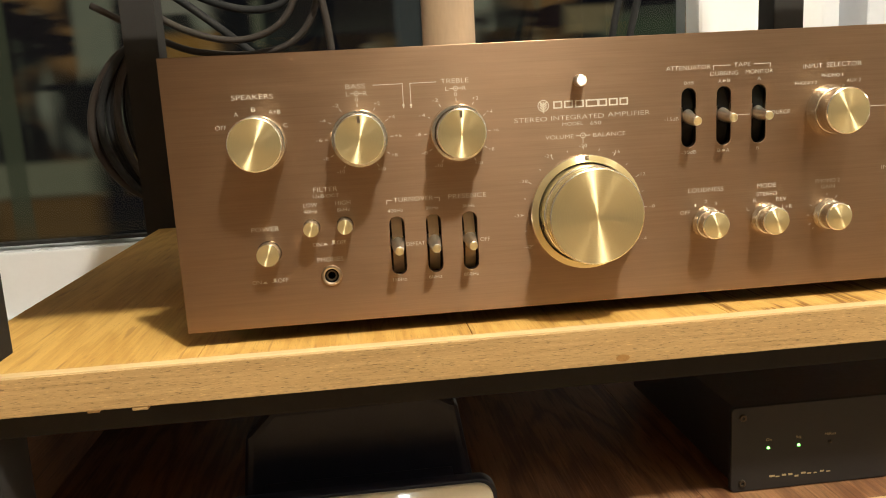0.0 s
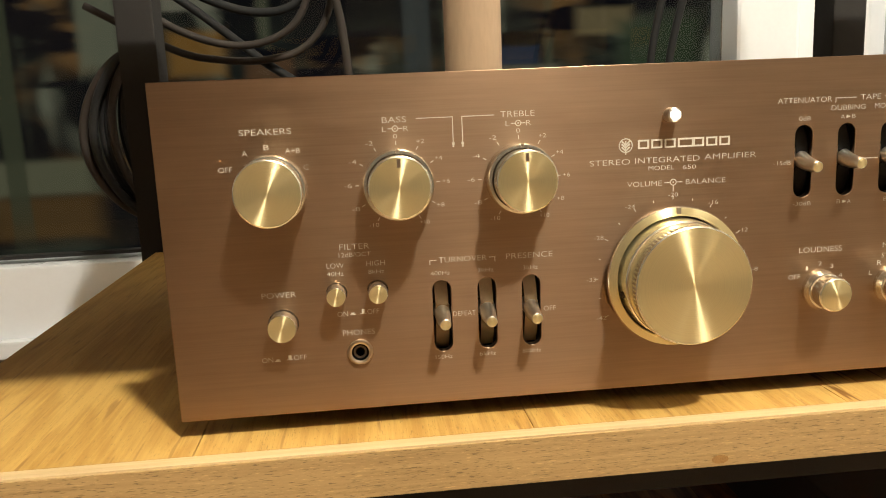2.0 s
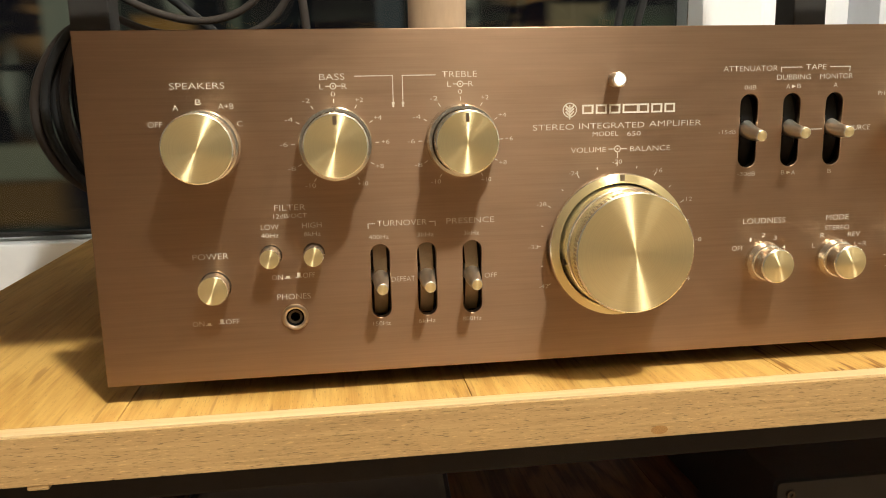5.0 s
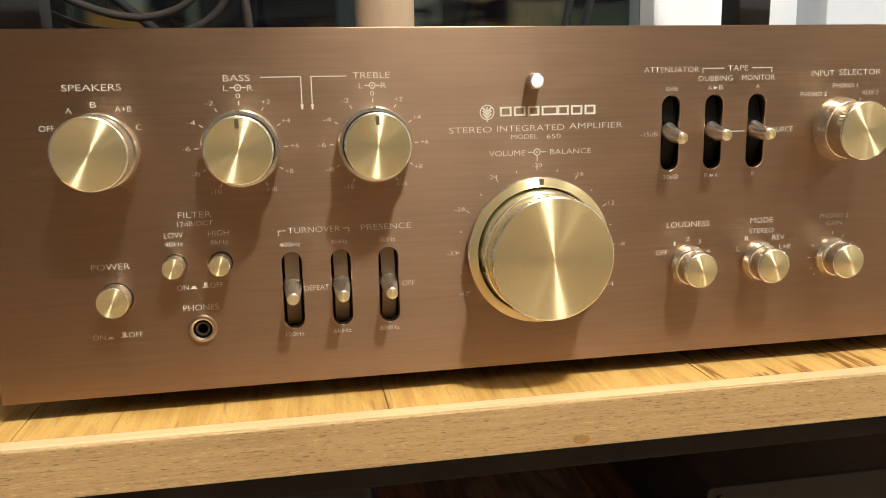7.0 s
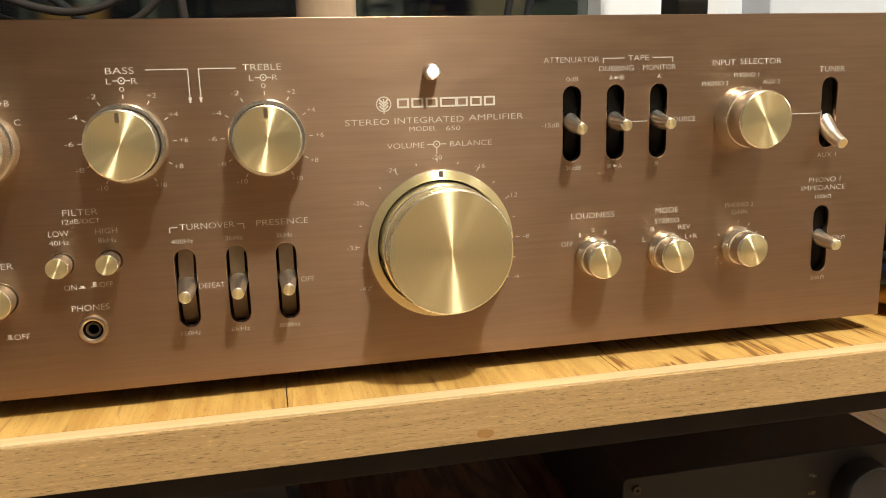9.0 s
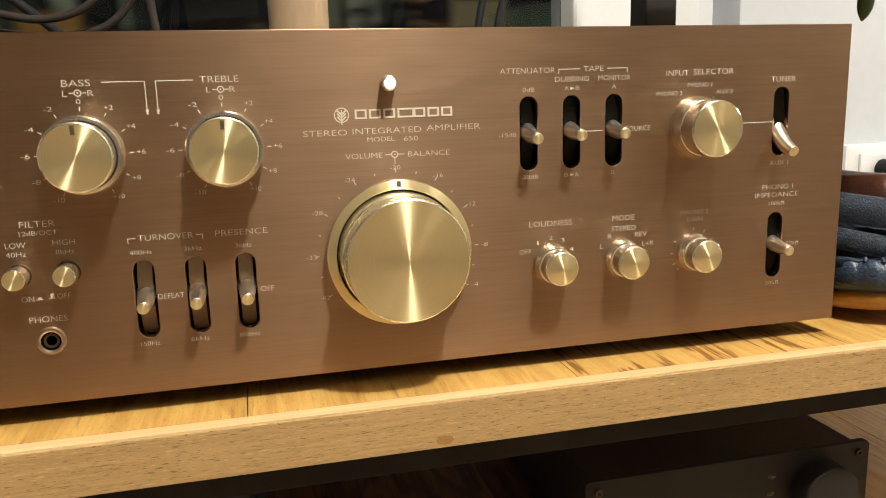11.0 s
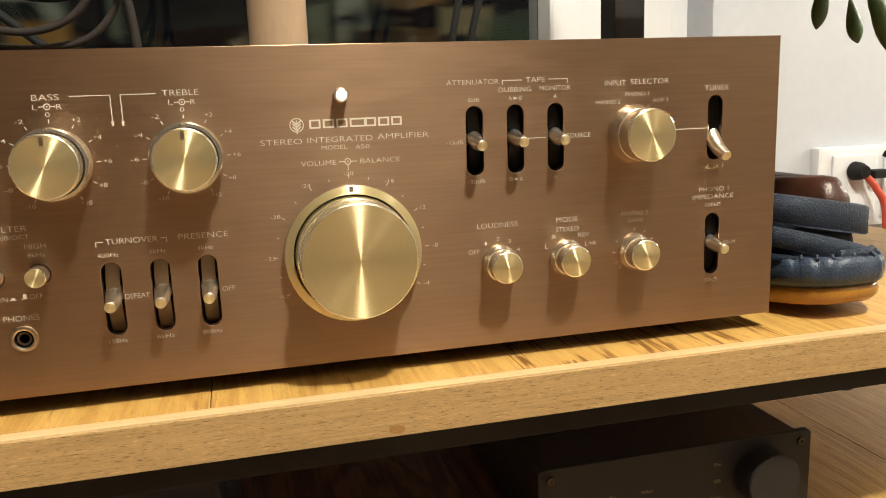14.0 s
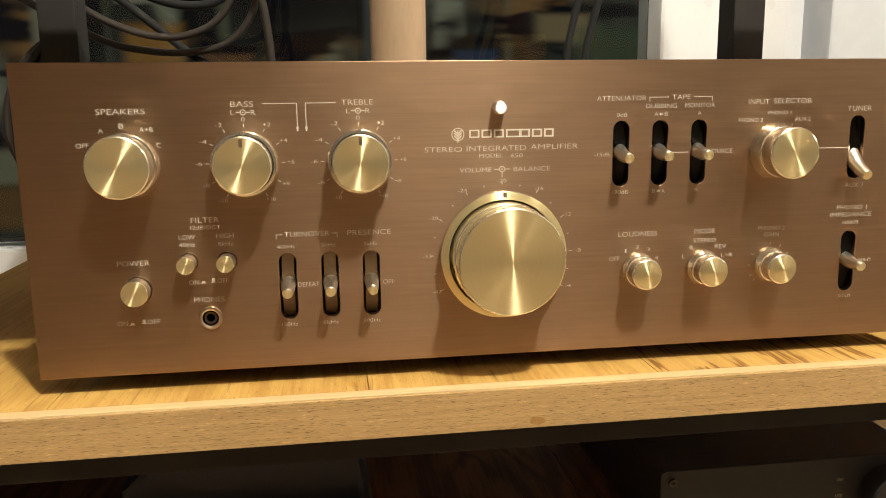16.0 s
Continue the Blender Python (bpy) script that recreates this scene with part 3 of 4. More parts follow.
def cap(parent, r, d0, d1, steps=110):
    """The grip of a knob: a smooth land behind, coarse flutes before it, a polished chamfer at the face."""
    mid = d0 + 0.55 * (d1 - d0)
    turned(parent, "barrel", [(r - 0.9, d0), (r - 0.15, d0 + 0.25), (r - 0.1, mid), (r - 0.5, mid + 0.1)], RIM, "smooth turned barrel")
    turned(parent, "knurl", [(r - 0.5, mid), (r + 0.1, mid + 0.25), (r + 0.1, d1 - 0.75), (r - 0.12, d1 - 0.4)], RIM, "fluted grip", 0.26 if r > 10 else 0.2, steps)
    turned(parent, "chamfer", [(r - 0.35, d1 - 0.55), (r - 0.12, d1 - 0.40), (r - 0.62, d1)], RIM, "polished chamfer")


def face(parent, r, d, dome=0.15):
    return part("face", disc(r * M, d * M, dome * M), FACE, parent, "radially brushed champagne face")


def notch(parent, ang, r0, r1, d, w):
    """A small dark pointer slot at an angle from straight up, clockwise."""
    a = radians(90 - ang)
    u, v = Vector((math.cos(a), 0, math.sin(a))), Vector((-math.sin(a), 0, math.cos(a)))
    bm = bmesh.new()
    q = [u * r0 * M - v * w * M, u * r1 * M - v * w * M, u * r1 * M + v * w * M, u * r0 * M + v * w * M]
    lo, hi = [bm.verts.new(p + Vector((0, -(d - 0.6) * M, 0))) for p in q], [bm.verts.new(p + Vector((0, -(d + 0.12) * M, 0))) for p in q]
    bm.faces.new(hi)
    for i in range(4):
        bm.faces.new((lo[i], lo[(i + 1) % 4], hi[(i + 1) % 4], hi[i]))
    bmesh.ops.recalc_face_normals(bm, faces=bm.faces[:])
    return part("pointer", bm, EDGE, parent, "shallow pointer notch")


# speaker selector and the two tone knobs
k = knob_at("speaker_knob", -173.8, 111.0, "champagne speaker selector knob")
turned(k, "skirt", [(14.6, 0.2), (14.7, 0.8), (14.5, 6.0), (14.1, 6.8), (13.4, 7.0)], RIM)
# The gap behind the grip has its shade put into the colour.
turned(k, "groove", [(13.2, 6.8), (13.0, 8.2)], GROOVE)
cap(k, 13.7, 8.0, 18.0)
face(k, 13.15, 17.95, 0.3)
notch(k, -40, 13.4, 14.7, 6.2, 0.6)
for nm, x in (("bass_knob", -121.5), ("treble_knob", -69.4)):
    k = knob_at(nm, x, 110.7, "champagne dual ring tone knob")
    turned(k, "skirt", [(14.9, 0.2), (15.0, 1.2), (14.9, 7.4), (14.4, 8.2), (13.2, 8.4)], RIM)
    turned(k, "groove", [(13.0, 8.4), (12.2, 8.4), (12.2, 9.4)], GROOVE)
    cap(k, 12.9, 9.2, 17.7)
    face(k, 12.35, 17.6)
    notch(k, 0, 8.2, 11.6, 17.7, 0.75)
    notch(k, 0, 13.0, 14.9, 8.2, 0.7)

# volume and balance
k = knob_at("volume_knob", -1.2, 63.9, "large champagne volume knob on a balance ring")
# Undercut and ring gap are coloured dark to stand for their shade.
turned(k, "shadow_gap", [(29.4, 0.1), (29.4, 3.2)], GROOVE, "undercut below the ring with shade in its colour", steps=128)
turned(k, "balance_ring", [(29.3, 3.0), (30.9, 3.1), (31.2, 3.5), (31.2, 5.6), (30.8, 6.2)], RIM, "wide champagne balance ring", steps=128)
part("ring_face", lathe([(r * M, d * M) for r, d in ((30.85, 6.15), (30.4, 6.4), (27.6, 7.2), (27.2, 6.8), (27.1, 2.0))], 128), FACE, k, "sloping champagne ring face")
turned(k, "groove", [(27.2, 2.2), (25.9, 2.2)], GROOVE, steps=128)
turned(k, "sleeve", [(26.4, 1.8), (26.3, 8.0), (25.9, 13.2), (25.4, 13.7)], RIM, steps=128)
turned(k, "waist", [(25.5, 13.6), (24.7, 13.8), (24.7, 14.6)], SLIDER, "dark groove", steps=128)
cap(k, 25.4, 14.4, 24.6, 168)
part("face", disc(24.8 * M, 24.55 * M, 0.2 * M, 128, 10), FACE, k, "radially brushed champagne face")
notch(k, 0, 27.7, 30.8, 6.9, 0.95)
sc = part("set_screw", lathe([(0.1 * M, 0.4 * M), (1.5 * M, 0.4 * M), (1.5 * M, -0.5 * M)], 20), GROOVE, k, "dark set screw hole")
sc.matrix_local = pose(-25.75 * M, -9.0 * M, -5.6 * M, 0, 0, -78)

# input selector and the three small knobs
k = knob_at("input_knob", 139.6, 110.9, "champagne input selector knob")
turned(k, "skirt", [(13.9, 0.2), (14.1, 0.8), (13.9, 2.2), (12.5, 7.6), (12.2, 7.8)], RIM)
turned(k, "waist", [(12.3, 7.7), (11.9, 7.9), (11.9, 8.8)], SLIDER, "dark waist")
cap(k, 12.5, 8.6, 18.2)
face(k, 11.95, 18.15)
notch(k, 18, 12.6, 14.6, 6.4, 0.6)
for nm, x, ang in (("loudness_knob", 69.0, -62), ("mode_knob", 103.5, 14), ("gain_knob", 140.2, 14)):
    k = knob_at(nm, x, 52.6, "small champagne selector knob")
    turned(k, "skirt", [(8.9, 0.2), (9.1, 0.7), (9.0, 2.6), (8.0, 5.0), (7.5, 5.2)], RIM)
    turned(k, "waist", [(7.6, 5.1), (7.1, 5.3), (7.1, 6.2)], SLIDER, "dark waist")
    cap(k, 7.65, 6.0, 13.0, 72)
    turned(k, "face", [(7.15, 12.95), (4.0, 13.5), (0.05, 14.3)], FACE, "turned conical champagne face")
    notch(k, ang, 7.9, 8.9, 3.6, 0.5)

# push buttons, phones socket and pilot lamp
for nm, x, z, r, d in (("power_button", -173.6, 53.0, 6.1, 8.0), ("low_filter_button", -150.2, 65.2, 4.15, 8.5), ("high_filter_button", -132.5, 65.3, 4.15, 8.5)):
    k = knob_at(nm, x, z, "round champagne push button")
    turned(k, "cap", [(r, -10), (r, d - 0.4), (r - 0.3, d)], RIM)
    face(k, r - 0.28, d - 0.02, 0.05)
k = knob_at("phones_socket", -141.6, 38.4, "chrome headphone socket")
turned(k, "collar", [(5.6, 0.0), (5.7, 0.6), (5.3, 1.2), (4.5, 1.4), (3.75, 1.0)], EDGE)
turned(k, "bore", [(3.8, 0.95), (3.7, 0.4), (3.4, -7.0), (0.2, -7.1)], VOID, "black bore")
k = knob_at("pilot_lamp", -3.0, 134.4, "small lit pilot lamp in a nickel bezel")
turned(k, "bezel", [(3.1, 0.0), (3.2, 0.4), (3.1, 5.6), (2.4, 6.2)], NICKEL)
part("lens", disc(2.42 * M, 6.15 * M, 0.9 * M, 36), LEDPILOT, k, "glowing white lens")

# lever switches
for i, (x, z) in enumerate(SLOTS):
    sw = part("lever_switch", box(x - 4.6 * M, x + 4.6 * M, 10 * M, 12 * M, z - 17 * M, z + 17 * M), BLACK, amp, "nickel lever in a black slot")
    bm = bmesh.new()
    n = 14
    prev = None
    for j in range(n + 1):
        a = -1 + 2 * j / n
        y = (0.9 + 5.5 * a * a) * M
        cur = [bm.verts.new((x - 2.9 * M, y, z + a * 16 * M)), bm.verts.new((x + 2.9 * M, y + 0.3 * M, z + a * 16 * M))]
        if prev:
            bm.faces.new((prev[0], prev[1], cur[1], cur[0])).smooth = True
        prev = cur
    bmesh.ops.solidify(bm, geom=bm.faces[:], thickness=0.0006)
    part("slide_plate", bm, SLIDER if i < 3 else BLACK, sw, "curved brown slide plate" if i < 3 else "black slide plate")
    if i == 6:
        pts = [(x, 0.006, z - 1 * M), (x, 0.002, z - 5.5 * M), (x, -0.003, z - 10.0 * M), (x, -0.0075, z - 12.4 * M), (x, -0.0108, z - 13.6 * M)]
    else:
        drop = -1.6 * M if i == 3 else -0.9 * M
        pts = [(x, 0.0062, z + 1.6 * M), (x, 0.0030, z + 1.2 * M), (x, -0.004, z + drop * 0.5), (x, -0.0118, z + drop)]
    way = smooth_path(pts, 6)
    count = len(way) - 1
    girth = [(4.2 - 1.8 * (q / count) ** 1.25) * M for q in range(count + 1)]
    part("lever", tube(way[:-1] + [way[-1].lerp(way[-2], 0.12), way[-1]], girth[:-1] + [girth[-1], girth[-1] - 0.25 * M], 24), NICKEL, sw, "polished nickel lever")
    tip = part("tip", disc(girth[-1] - 0.3 * M, 0.08 * M, 0.05 * M, 24, 3), FACE, sw, "turned champagne tip")
    out = (way[-1] - way[-2]).normalized()
    tip.matrix_local = Matrix.Translation(way[-1]) @ Vector((0, -1, 0)).rotation_difference(out).to_matrix().to_4x4()

# printed words
H1, H2, H3 = 2.45, 2.2, 1.85
WORDS = [
    ("SPEAKERS", -185.3, -164.2, 134.8, H1), ("OFF", -194.8, -189.2, 120.0, H2), ("A", -184.8, -182.6, 126.4, H2), ("B", -175.8, -173.8, 128.5, H2), ("A+B", -167.2, -161.2, 126.7, H2), ("C", -160.2, -158.1, 119.7, H2),
    ("BASS", -126.8, -116.7, 137.5, H1), ("L", -126.9, -125.2, 133.7, H2), ("R", -118.0, -115.9, 133.7, H2), ("0", -122.5, -120.8, 130.7, H3),
    ("TREBLE", -77.0, -62.3, 137.8, H1), ("L", -74.8, -73.1, 133.8, H2), ("R", -66.0, -63.9, 133.8, H2), ("0", -70.4, -68.7, 130.7, H3),
    ("POWER", -181.8, -167.4, 65.9, H1), ("ON", -183.9, -179.2, 37.5, H2), ("OFF", -170.4, -164.8, 37.8, H2),
    ("FILTER", -147.7, -135.1, 85.1, H1), ("12dB/OCT", -148.2, -134.6, 81.6, H3), ("LOW", -153.6, -146.4, 77.2, H2), ("40Hz", -153.7, -146.6, 73.7, H3), ("HIGH", -136.8, -128.8, 77.4, H2), ("8kHz", -136.1, -129.3, 73.7, H3),
    ("ON", -150.4, -145.9, 55.8, H2), ("OFF", -137.5, -132.5, 56.2, H2), ("PHONES", -148.6, -134.8, 47.3, H1),
    ("TURNOVER", -105.7, -84.7, 76.9, H1), ("PRESENCE", -76.2, -55.5, 76.8, H1), ("400Hz", -109.4, -101.0, 71.2, H3), ("3kHz", -88.8, -81.9, 71.4, H3), ("3kHz", -68.8, -62.2, 71.3, H3),
    ("150Hz", -108.8, -101.3, 33.4, H3), ("6kHz", -89.2, -81.8, 33.5, H3), ("800Hz", -69.8, -61.5, 33.4, H3), ("DEFEAT", -100.3, -90.3, 52.6, H2), ("OFF", -59.9, -54.5, 52.3, H2),
    ("STEREO", -38.6, -20.7, 115.1, 2.4), ("INTEGRATED", -18.4, 10.6, 115.3, 2.4), ("AMPLIFIER", 12.8, 36.4, 115.6, 2.4), ("MODEL", -12.4, -1.0, 111.8, 1.9), ("650", 3.0, 9.0, 111.6, 1.9),
    ("VOLUME", -21.9, -6.4, 105.1, H2), ("BALANCE", 4.5, 22.6, 105.1, H2),
    ("ATTENUATOR", 45.6, 70.5, 138.1, 2.3), ("TAPE", 83.8, 93.3, 138.4, 2.3), ("DUBBING", 70.5, 86.3, 134.2, 2.2), ("MONITOR", 90.7, 106.2, 134.3, 2.2), ("0dB", 55.7, 61.1, 130.1, H3), ("A", 75.0, 76.9, 130.2, H3), ("B", 80.2, 81.9, 130.3, H3), ("A", 97.4, 99.3, 130.5, H3),
    ("-15dB", 44.6, 52.6, 111.1, H3), ("-30dB", 54.3, 62.7, 92.5, H3), ("B", 75.0, 76.7, 92.6, H3), ("A", 79.9, 81.7, 92.4, H3), ("B", 97.4, 99.1, 92.6, H3), ("SOURCE", 104.2, 116.5, 111.7, 2.2),
    ("INPUT", 123.9, 134.9, 135.6, H1), ("SELECTOR", 137.4, 157.9, 135.9, H1), ("PHONO 2", 119.2, 132.0, 126.6, H3), ("PHONO 1", 134.7, 147.0, 130.1, H3), ("AUX 2", 149.4, 157.8, 126.8, H3),
    ("TUNER", 177.8, 191.1, 131.7, H1), ("AUX 1", 179.4, 189.4, 92.7, 2.2), ("PHONO 1", 176.1, 192.9, 81.1, 2.3), ("IMPEDANCE", 172.5, 195.9, 77.3, 2.3), ("100k", 180.1, 186.4, 73.1, H3), ("50k", 190.7, 195.6, 52.9, H3), ("30k", 180.4, 185.6, 33.8, H3),
    ("LOUDNESS", 58.3, 78.6, 71.1, H1), ("OFF", 53.6, 59.1, 58.9, H2), ("1", 61.9, 62.7, 62.6, H3), ("2", 67.6, 69.4, 64.5, H3), ("3", 73.4, 75.0, 63.0, H3), ("4", 77.7, 79.5, 58.5, H3),
    ("MODE", 98.5, 109.5, 71.3, H1), ("STEREO", 98.2, 110.2, 66.5, H2), ("R", 96.3, 98.3, 63.1, H2), ("REV", 109.9, 115.9, 63.1, H2), ("L", 92.5, 94.0, 58.6, H2), ("L+R", 113.6, 119.5, 58.5, H2),
    ("PHONO 2", 133.1, 147.6, 71.7, H2), ("GAIN", 136.5, 144.6, 68.3, H2),
]
for cx in (-121.5, -69.4):
    for word, dx, dz in (("-2", -11.1, 17.4), ("+2", 10.3, 17.4), ("-4", -18.4, 10.0), ("+4", 17.6, 10.1), ("-6", -20.9, 0.1), ("+6", 20.5, 0.2), ("-8", -18.1, -9.8), ("+8", 17.8, -9.8), ("-10", -10.9, -17.0), ("+10", 10.6, -16.8)):
        w = 3.2 if len(word) == 2 else 4.2
        WORDS.append((word, cx + dx - w / 2, cx + dx + w / 2, 110.8 + dz, 1.8))
for word, x, z in (("-20", -1.2, 99.7), ("-24", -20.6, 95.4), ("-16", 17.2, 95.4), ("-12", 31.4, 82.3), ("-28", -34.7, 82.4), ("-33", -38.3, 63.8), ("-8", 37.4, 64.0), ("-42", -33.6, 46.0), ("-4", 32.6, 46.2)):
    w = 4.3 if len(word) == 3 else 2.9
    WORDS.append((word, x - w / 2, x + w / 2, z, 1.8))
for word, x0, x1, z, h in WORDS:
    legend(word, x0 * M, x1 * M, z * M, h * M, amp)


def ticks(cx, cz, r0, r1, angles, w=0.35):
    out = []
    for a in angles:
        c, s = math.sin(radians(a)), math.cos(radians(a))
        out.append(((cx + r0 * c) * M, (cz + r0 * s) * M, (cx + r1 * c) * M, (cz + r1 * s) * M, w * M))
    return bars("scale_ticks", out, amp)


for cx in (-121.5, -69.4):
    ticks(cx, 110.8, 16.3, 17.9, (0, 31, -31, 60, -60, 90, -90, 120, -120, 149, -149))
ticks(-1.2, 63.9, 33.8, 35.6, (0, 30, -30, 60, -60, 90, -90, 120, -120))
ticks(-1.2, 63.9, 33.8, 34.8, (15, -15, 45, -45, 75, -75, 105, -105), 0.4)
ticks(140.2, 52.6, 10.4, 11.8, (0, 30, 60, -60, -90, -118, -135))
ticks(140.2, 52.6, 10.4, 11.4, (95,), 0.35)
L0 = 0.36
for cx in (-121.5, -69.4):
    ring_mark(cx * M, 133.8 * M, 1.15 * M, 0.38 * M, amp)
    bars("printed_line", [((cx - 3.1) * M, 133.8 * M, (cx - 1.2) * M, 133.8 * M, L0 * M), ((cx + 1.2) * M, 133.8 * M, (cx + 3.1) * M, 133.8 * M, L0 * M), ((cx - 0.3) * M, 133.8 * M, (cx + 0.3) * M, 133.8 * M, 0.6 * M)], amp)
ring_mark(-1.2 * M, 105.2 * M, 1.3 * M, 0.4 * M, amp)
bars("printed_line", [(-5.2 * M, 105.2 * M, -2.5 * M, 105.2 * M, L0 * M), (0.1 * M, 105.2 * M, 2.9 * M, 105.2 * M, L0 * M), (-1.2 * M, 103.9 * M, -1.2 * M, 101.2 * M, L0 * M), (-1.5 * M, 105.2 * M, -0.9 * M, 105.2 * M, 0.6 * M)], amp)
bars("printed_arrow", [(-112.7 * M, 137.6 * M, -97.1 * M, 137.6 * M, L0 * M), (-97.3 * M, 137.6 * M, -97.3 * M, 126.6 * M, L0 * M), (-97.3 * M, 127.0 * M, -97.3 * M, 126.0 * M, 1.1 * M), (-97.3 * M, 126.0 * M, -97.3 * M, 125.0 * M, 0.7 * M)], amp)
bars("printed_arrow", [(-93.5 * M, 137.6 * M, -79.5 * M, 137.6 * M, L0 * M), (-93.3 * M, 137.6 * M, -93.3 * M, 126.6 * M, L0 * M), (-93.3 * M, 127.0 * M, -93.3 * M, 126.0 * M, 1.1 * M), (-93.3 * M, 126.0 * M, -93.3 * M, 125.0 * M, 0.7 * M)], amp)
for a, b, c, d, z in ((-109.5, -106.6, -83.7, -81.1, 76.9), (72.3, 82.0, 95.1, 104.6, 138.4)):
    bars("printed_bracket", [(a * M, (z - 2) * M, a * M, (z + 0.2) * M, L0 * M), (a * M, z * M, b * M, z * M, L0 * M)], amp)
    bars("printed_bracket", [(d * M, (z - 2) * M, d * M, (z + 0.2) * M, L0 * M), (c * M, z * M, d * M, z * M, L0 * M)], amp)
bars("printed_line", [(83.3 * M, 111.4 * M, 93.4 * M, 111.4 * M, L0 * M)], amp)
bars("printed_line", [(152.0 * M, 112.0 * M, 179.6 * M, 112.0 * M, L0 * M)], amp)
for x, z in ((78.5, 130.2), (78.4, 92.5)):
    bars("printed_arrow", [((x - 0.9) * M, z * M, x * M, z * M, 1.2 * M), (x * M, z * M, (x + 0.8) * M, z * M, 0.6 * M)], amp)
for x, z in ((-177.3, 37.3), (-143.9, 55.9)):
    bars("printed_symbol", [((x - 1.3) * M, (z - 0.6) * M, (x + 1.3) * M, (z - 0.6) * M, 0.35 * M), ((x - 0.6) * M, (z - 0.1) * M, (x + 0.8) * M, (z - 0.1) * M, 0.8 * M)], amp)
for x, z in ((-172.1, 37.8), (-139.3, 56.2)):
    bars("printed_symbol", [((x - 1.3) * M, (z - 0.7) * M, (x + 1.3) * M, (z - 0.7) * M, 0.35 * M), ((x - 0.6) * M, (z + 0.3) * M, (x + 0.8) * M, (z + 0.3) * M, 1.9 * M)], amp)
for x, z in ((187.6, 73.0), (196.8, 52.8), (186.8, 33.7)):
    bars("printed_symbol", [((x - 0.7) * M, (z - 0.9) * M, (x - 0.7) * M, (z + 0.5) * M, 0.3 * M), ((x + 0.7) * M, (z - 0.9) * M, (x + 0.7) * M, (z + 0.5) * M, 0.3 * M), ((x - 0.8) * M, (z + 0.7) * M, (x + 0.8) * M, (z + 0.7) * M, 0.4 * M)], amp)
# the maker's mark as plain blocks: a ringed tree and seven broad bars
ring_mark(-22.6 * M, 122.1 * M, 2.9 * M, 0.45 * M, amp)
bars("maker_mark", [(-22.6 * M, 118.2 * M, -22.6 * M, 124.2 * M, 0.5 * M)] + [(-22.6 * M, (119.8 + q) * M, (-22.6 + s * 1.8) * M, (121.5 + q) * M, 0.7 * M) for q in (0, 1.3, 2.5) for s in (-1, 1)], amp)
for i in range(7):
    x0 = -17.1 + i * 5.95
    w = 7.2 if i == 3 else 5.0
    x0 += 0 if i < 4 else 0.9
    x1 = min(x0 + w, 24.3)
    xa, xb = (x0 + 0.35) * M, (x1 - 0.5) * M
    outer = [(xa - 0.4 * M, 120.3 * M), (xb + 0.4 * M, 120.3 * M), (xb + 0.4 * M, 124.2 * M), (xa - 0.4 * M, 124.2 * M)]
    inner = [(xa + 0.4 * M, 121.0 * M), (xb - 0.4 * M, 121.0 * M), (xb - 0.4 * M, 123.5 * M), (xa + 0.4 * M, 123.5 * M)]
    plate_with_holes("maker_mark", outer, [inner], 0.0002, PRINT, amp).location.y = -0.00015

# ---- the small converter on the lower shelf ----
LOW = 0.577
dac = thing("audio_converter", (0.1785, 0.015, LOW), "small anthracite metal converter box with green lights", "hi-fi unit")
part("body", box(-0.0805, 0.0805, 0.004, 0.19, 0.002, 0.0535, 0.001), CASE, dac, "dark metal body")


def rounded(x0, x1, z0, z1, r, n=6):
    out = []
    for cx, cz, a0 in ((x1 - r, z1 - r, 0), (x0 + r, z1 - r, 90), (x0 + r, z0 + r, 180), (x1 - r, z0 + r, 270)):
        out += [(cx + r * math.cos(radians(a0 + 90 * k / n)), cz + r * math.sin(radians(a0 + 90 * k / n))) for k in range(n + 1)]
    return out


plate_with_holes("front_plate", rounded(-0.0852, 0.0852, 0.001, 0.0555, 0.0025), [], 0.004, DAC, dac, 0.0004)
for x, z in ((-0.0785, 0.0495), (-0.0785, 0.0063), (0.0785, 0.0495), (0.0785, 0.0063)):
    s = part("screw", lathe([(0.0002, 0.0001), (0.0010, 0.0001), (0.0011, 0.0012), (0.0021, 0.0013), (0.0023, 0.0004), (0.0023, -0.0005)], 24), GROOVE, dac, "dark hex screw")
    s.location = (x, 0, z)
    c = part("socket", disc(0.00105, 0.0006, 0, 6, 1), BLACK, s)
for i, x in enumerate((-0.0617, -0.0418, -0.0210)):
    s = part("indicator", lathe([(0.0001, 0.0010), (0.0006, 0.0009), (0.0009, 0.0002), (0.0009, -0.0003)], 20), LEDGREEN if i < 2 else GROOVE, dac, "green light" if i < 2 else "unlit indicator")
    s.location = (x, 0, 0.0282)
AMBER = paint("amber_print", (0.42, 0.33, 0.18), 0.5, 0.0, 0.05, 500, 0.0)
legend("On", -0.0632, -0.0596, 0.0337, 0.0019, dac, AMBER)
legend("Sig", -0.0437, -0.0400, 0.0337, 0.0019, dac, AMBER)
legend("HiRes", -0.0246, -0.0175, 0.0337, 0.0019, dac, AMBER)
legend("Opt", 0.0215, 0.0258, 0.0430, 0.0020, dac, AMBER)
legend("USB", 0.0215, 0.0258, 0.0328, 0.0020, dac, AMBER)
legend("Coax 1", 0.0195, 0.0278, 0.0226, 0.0020, dac, AMBER)
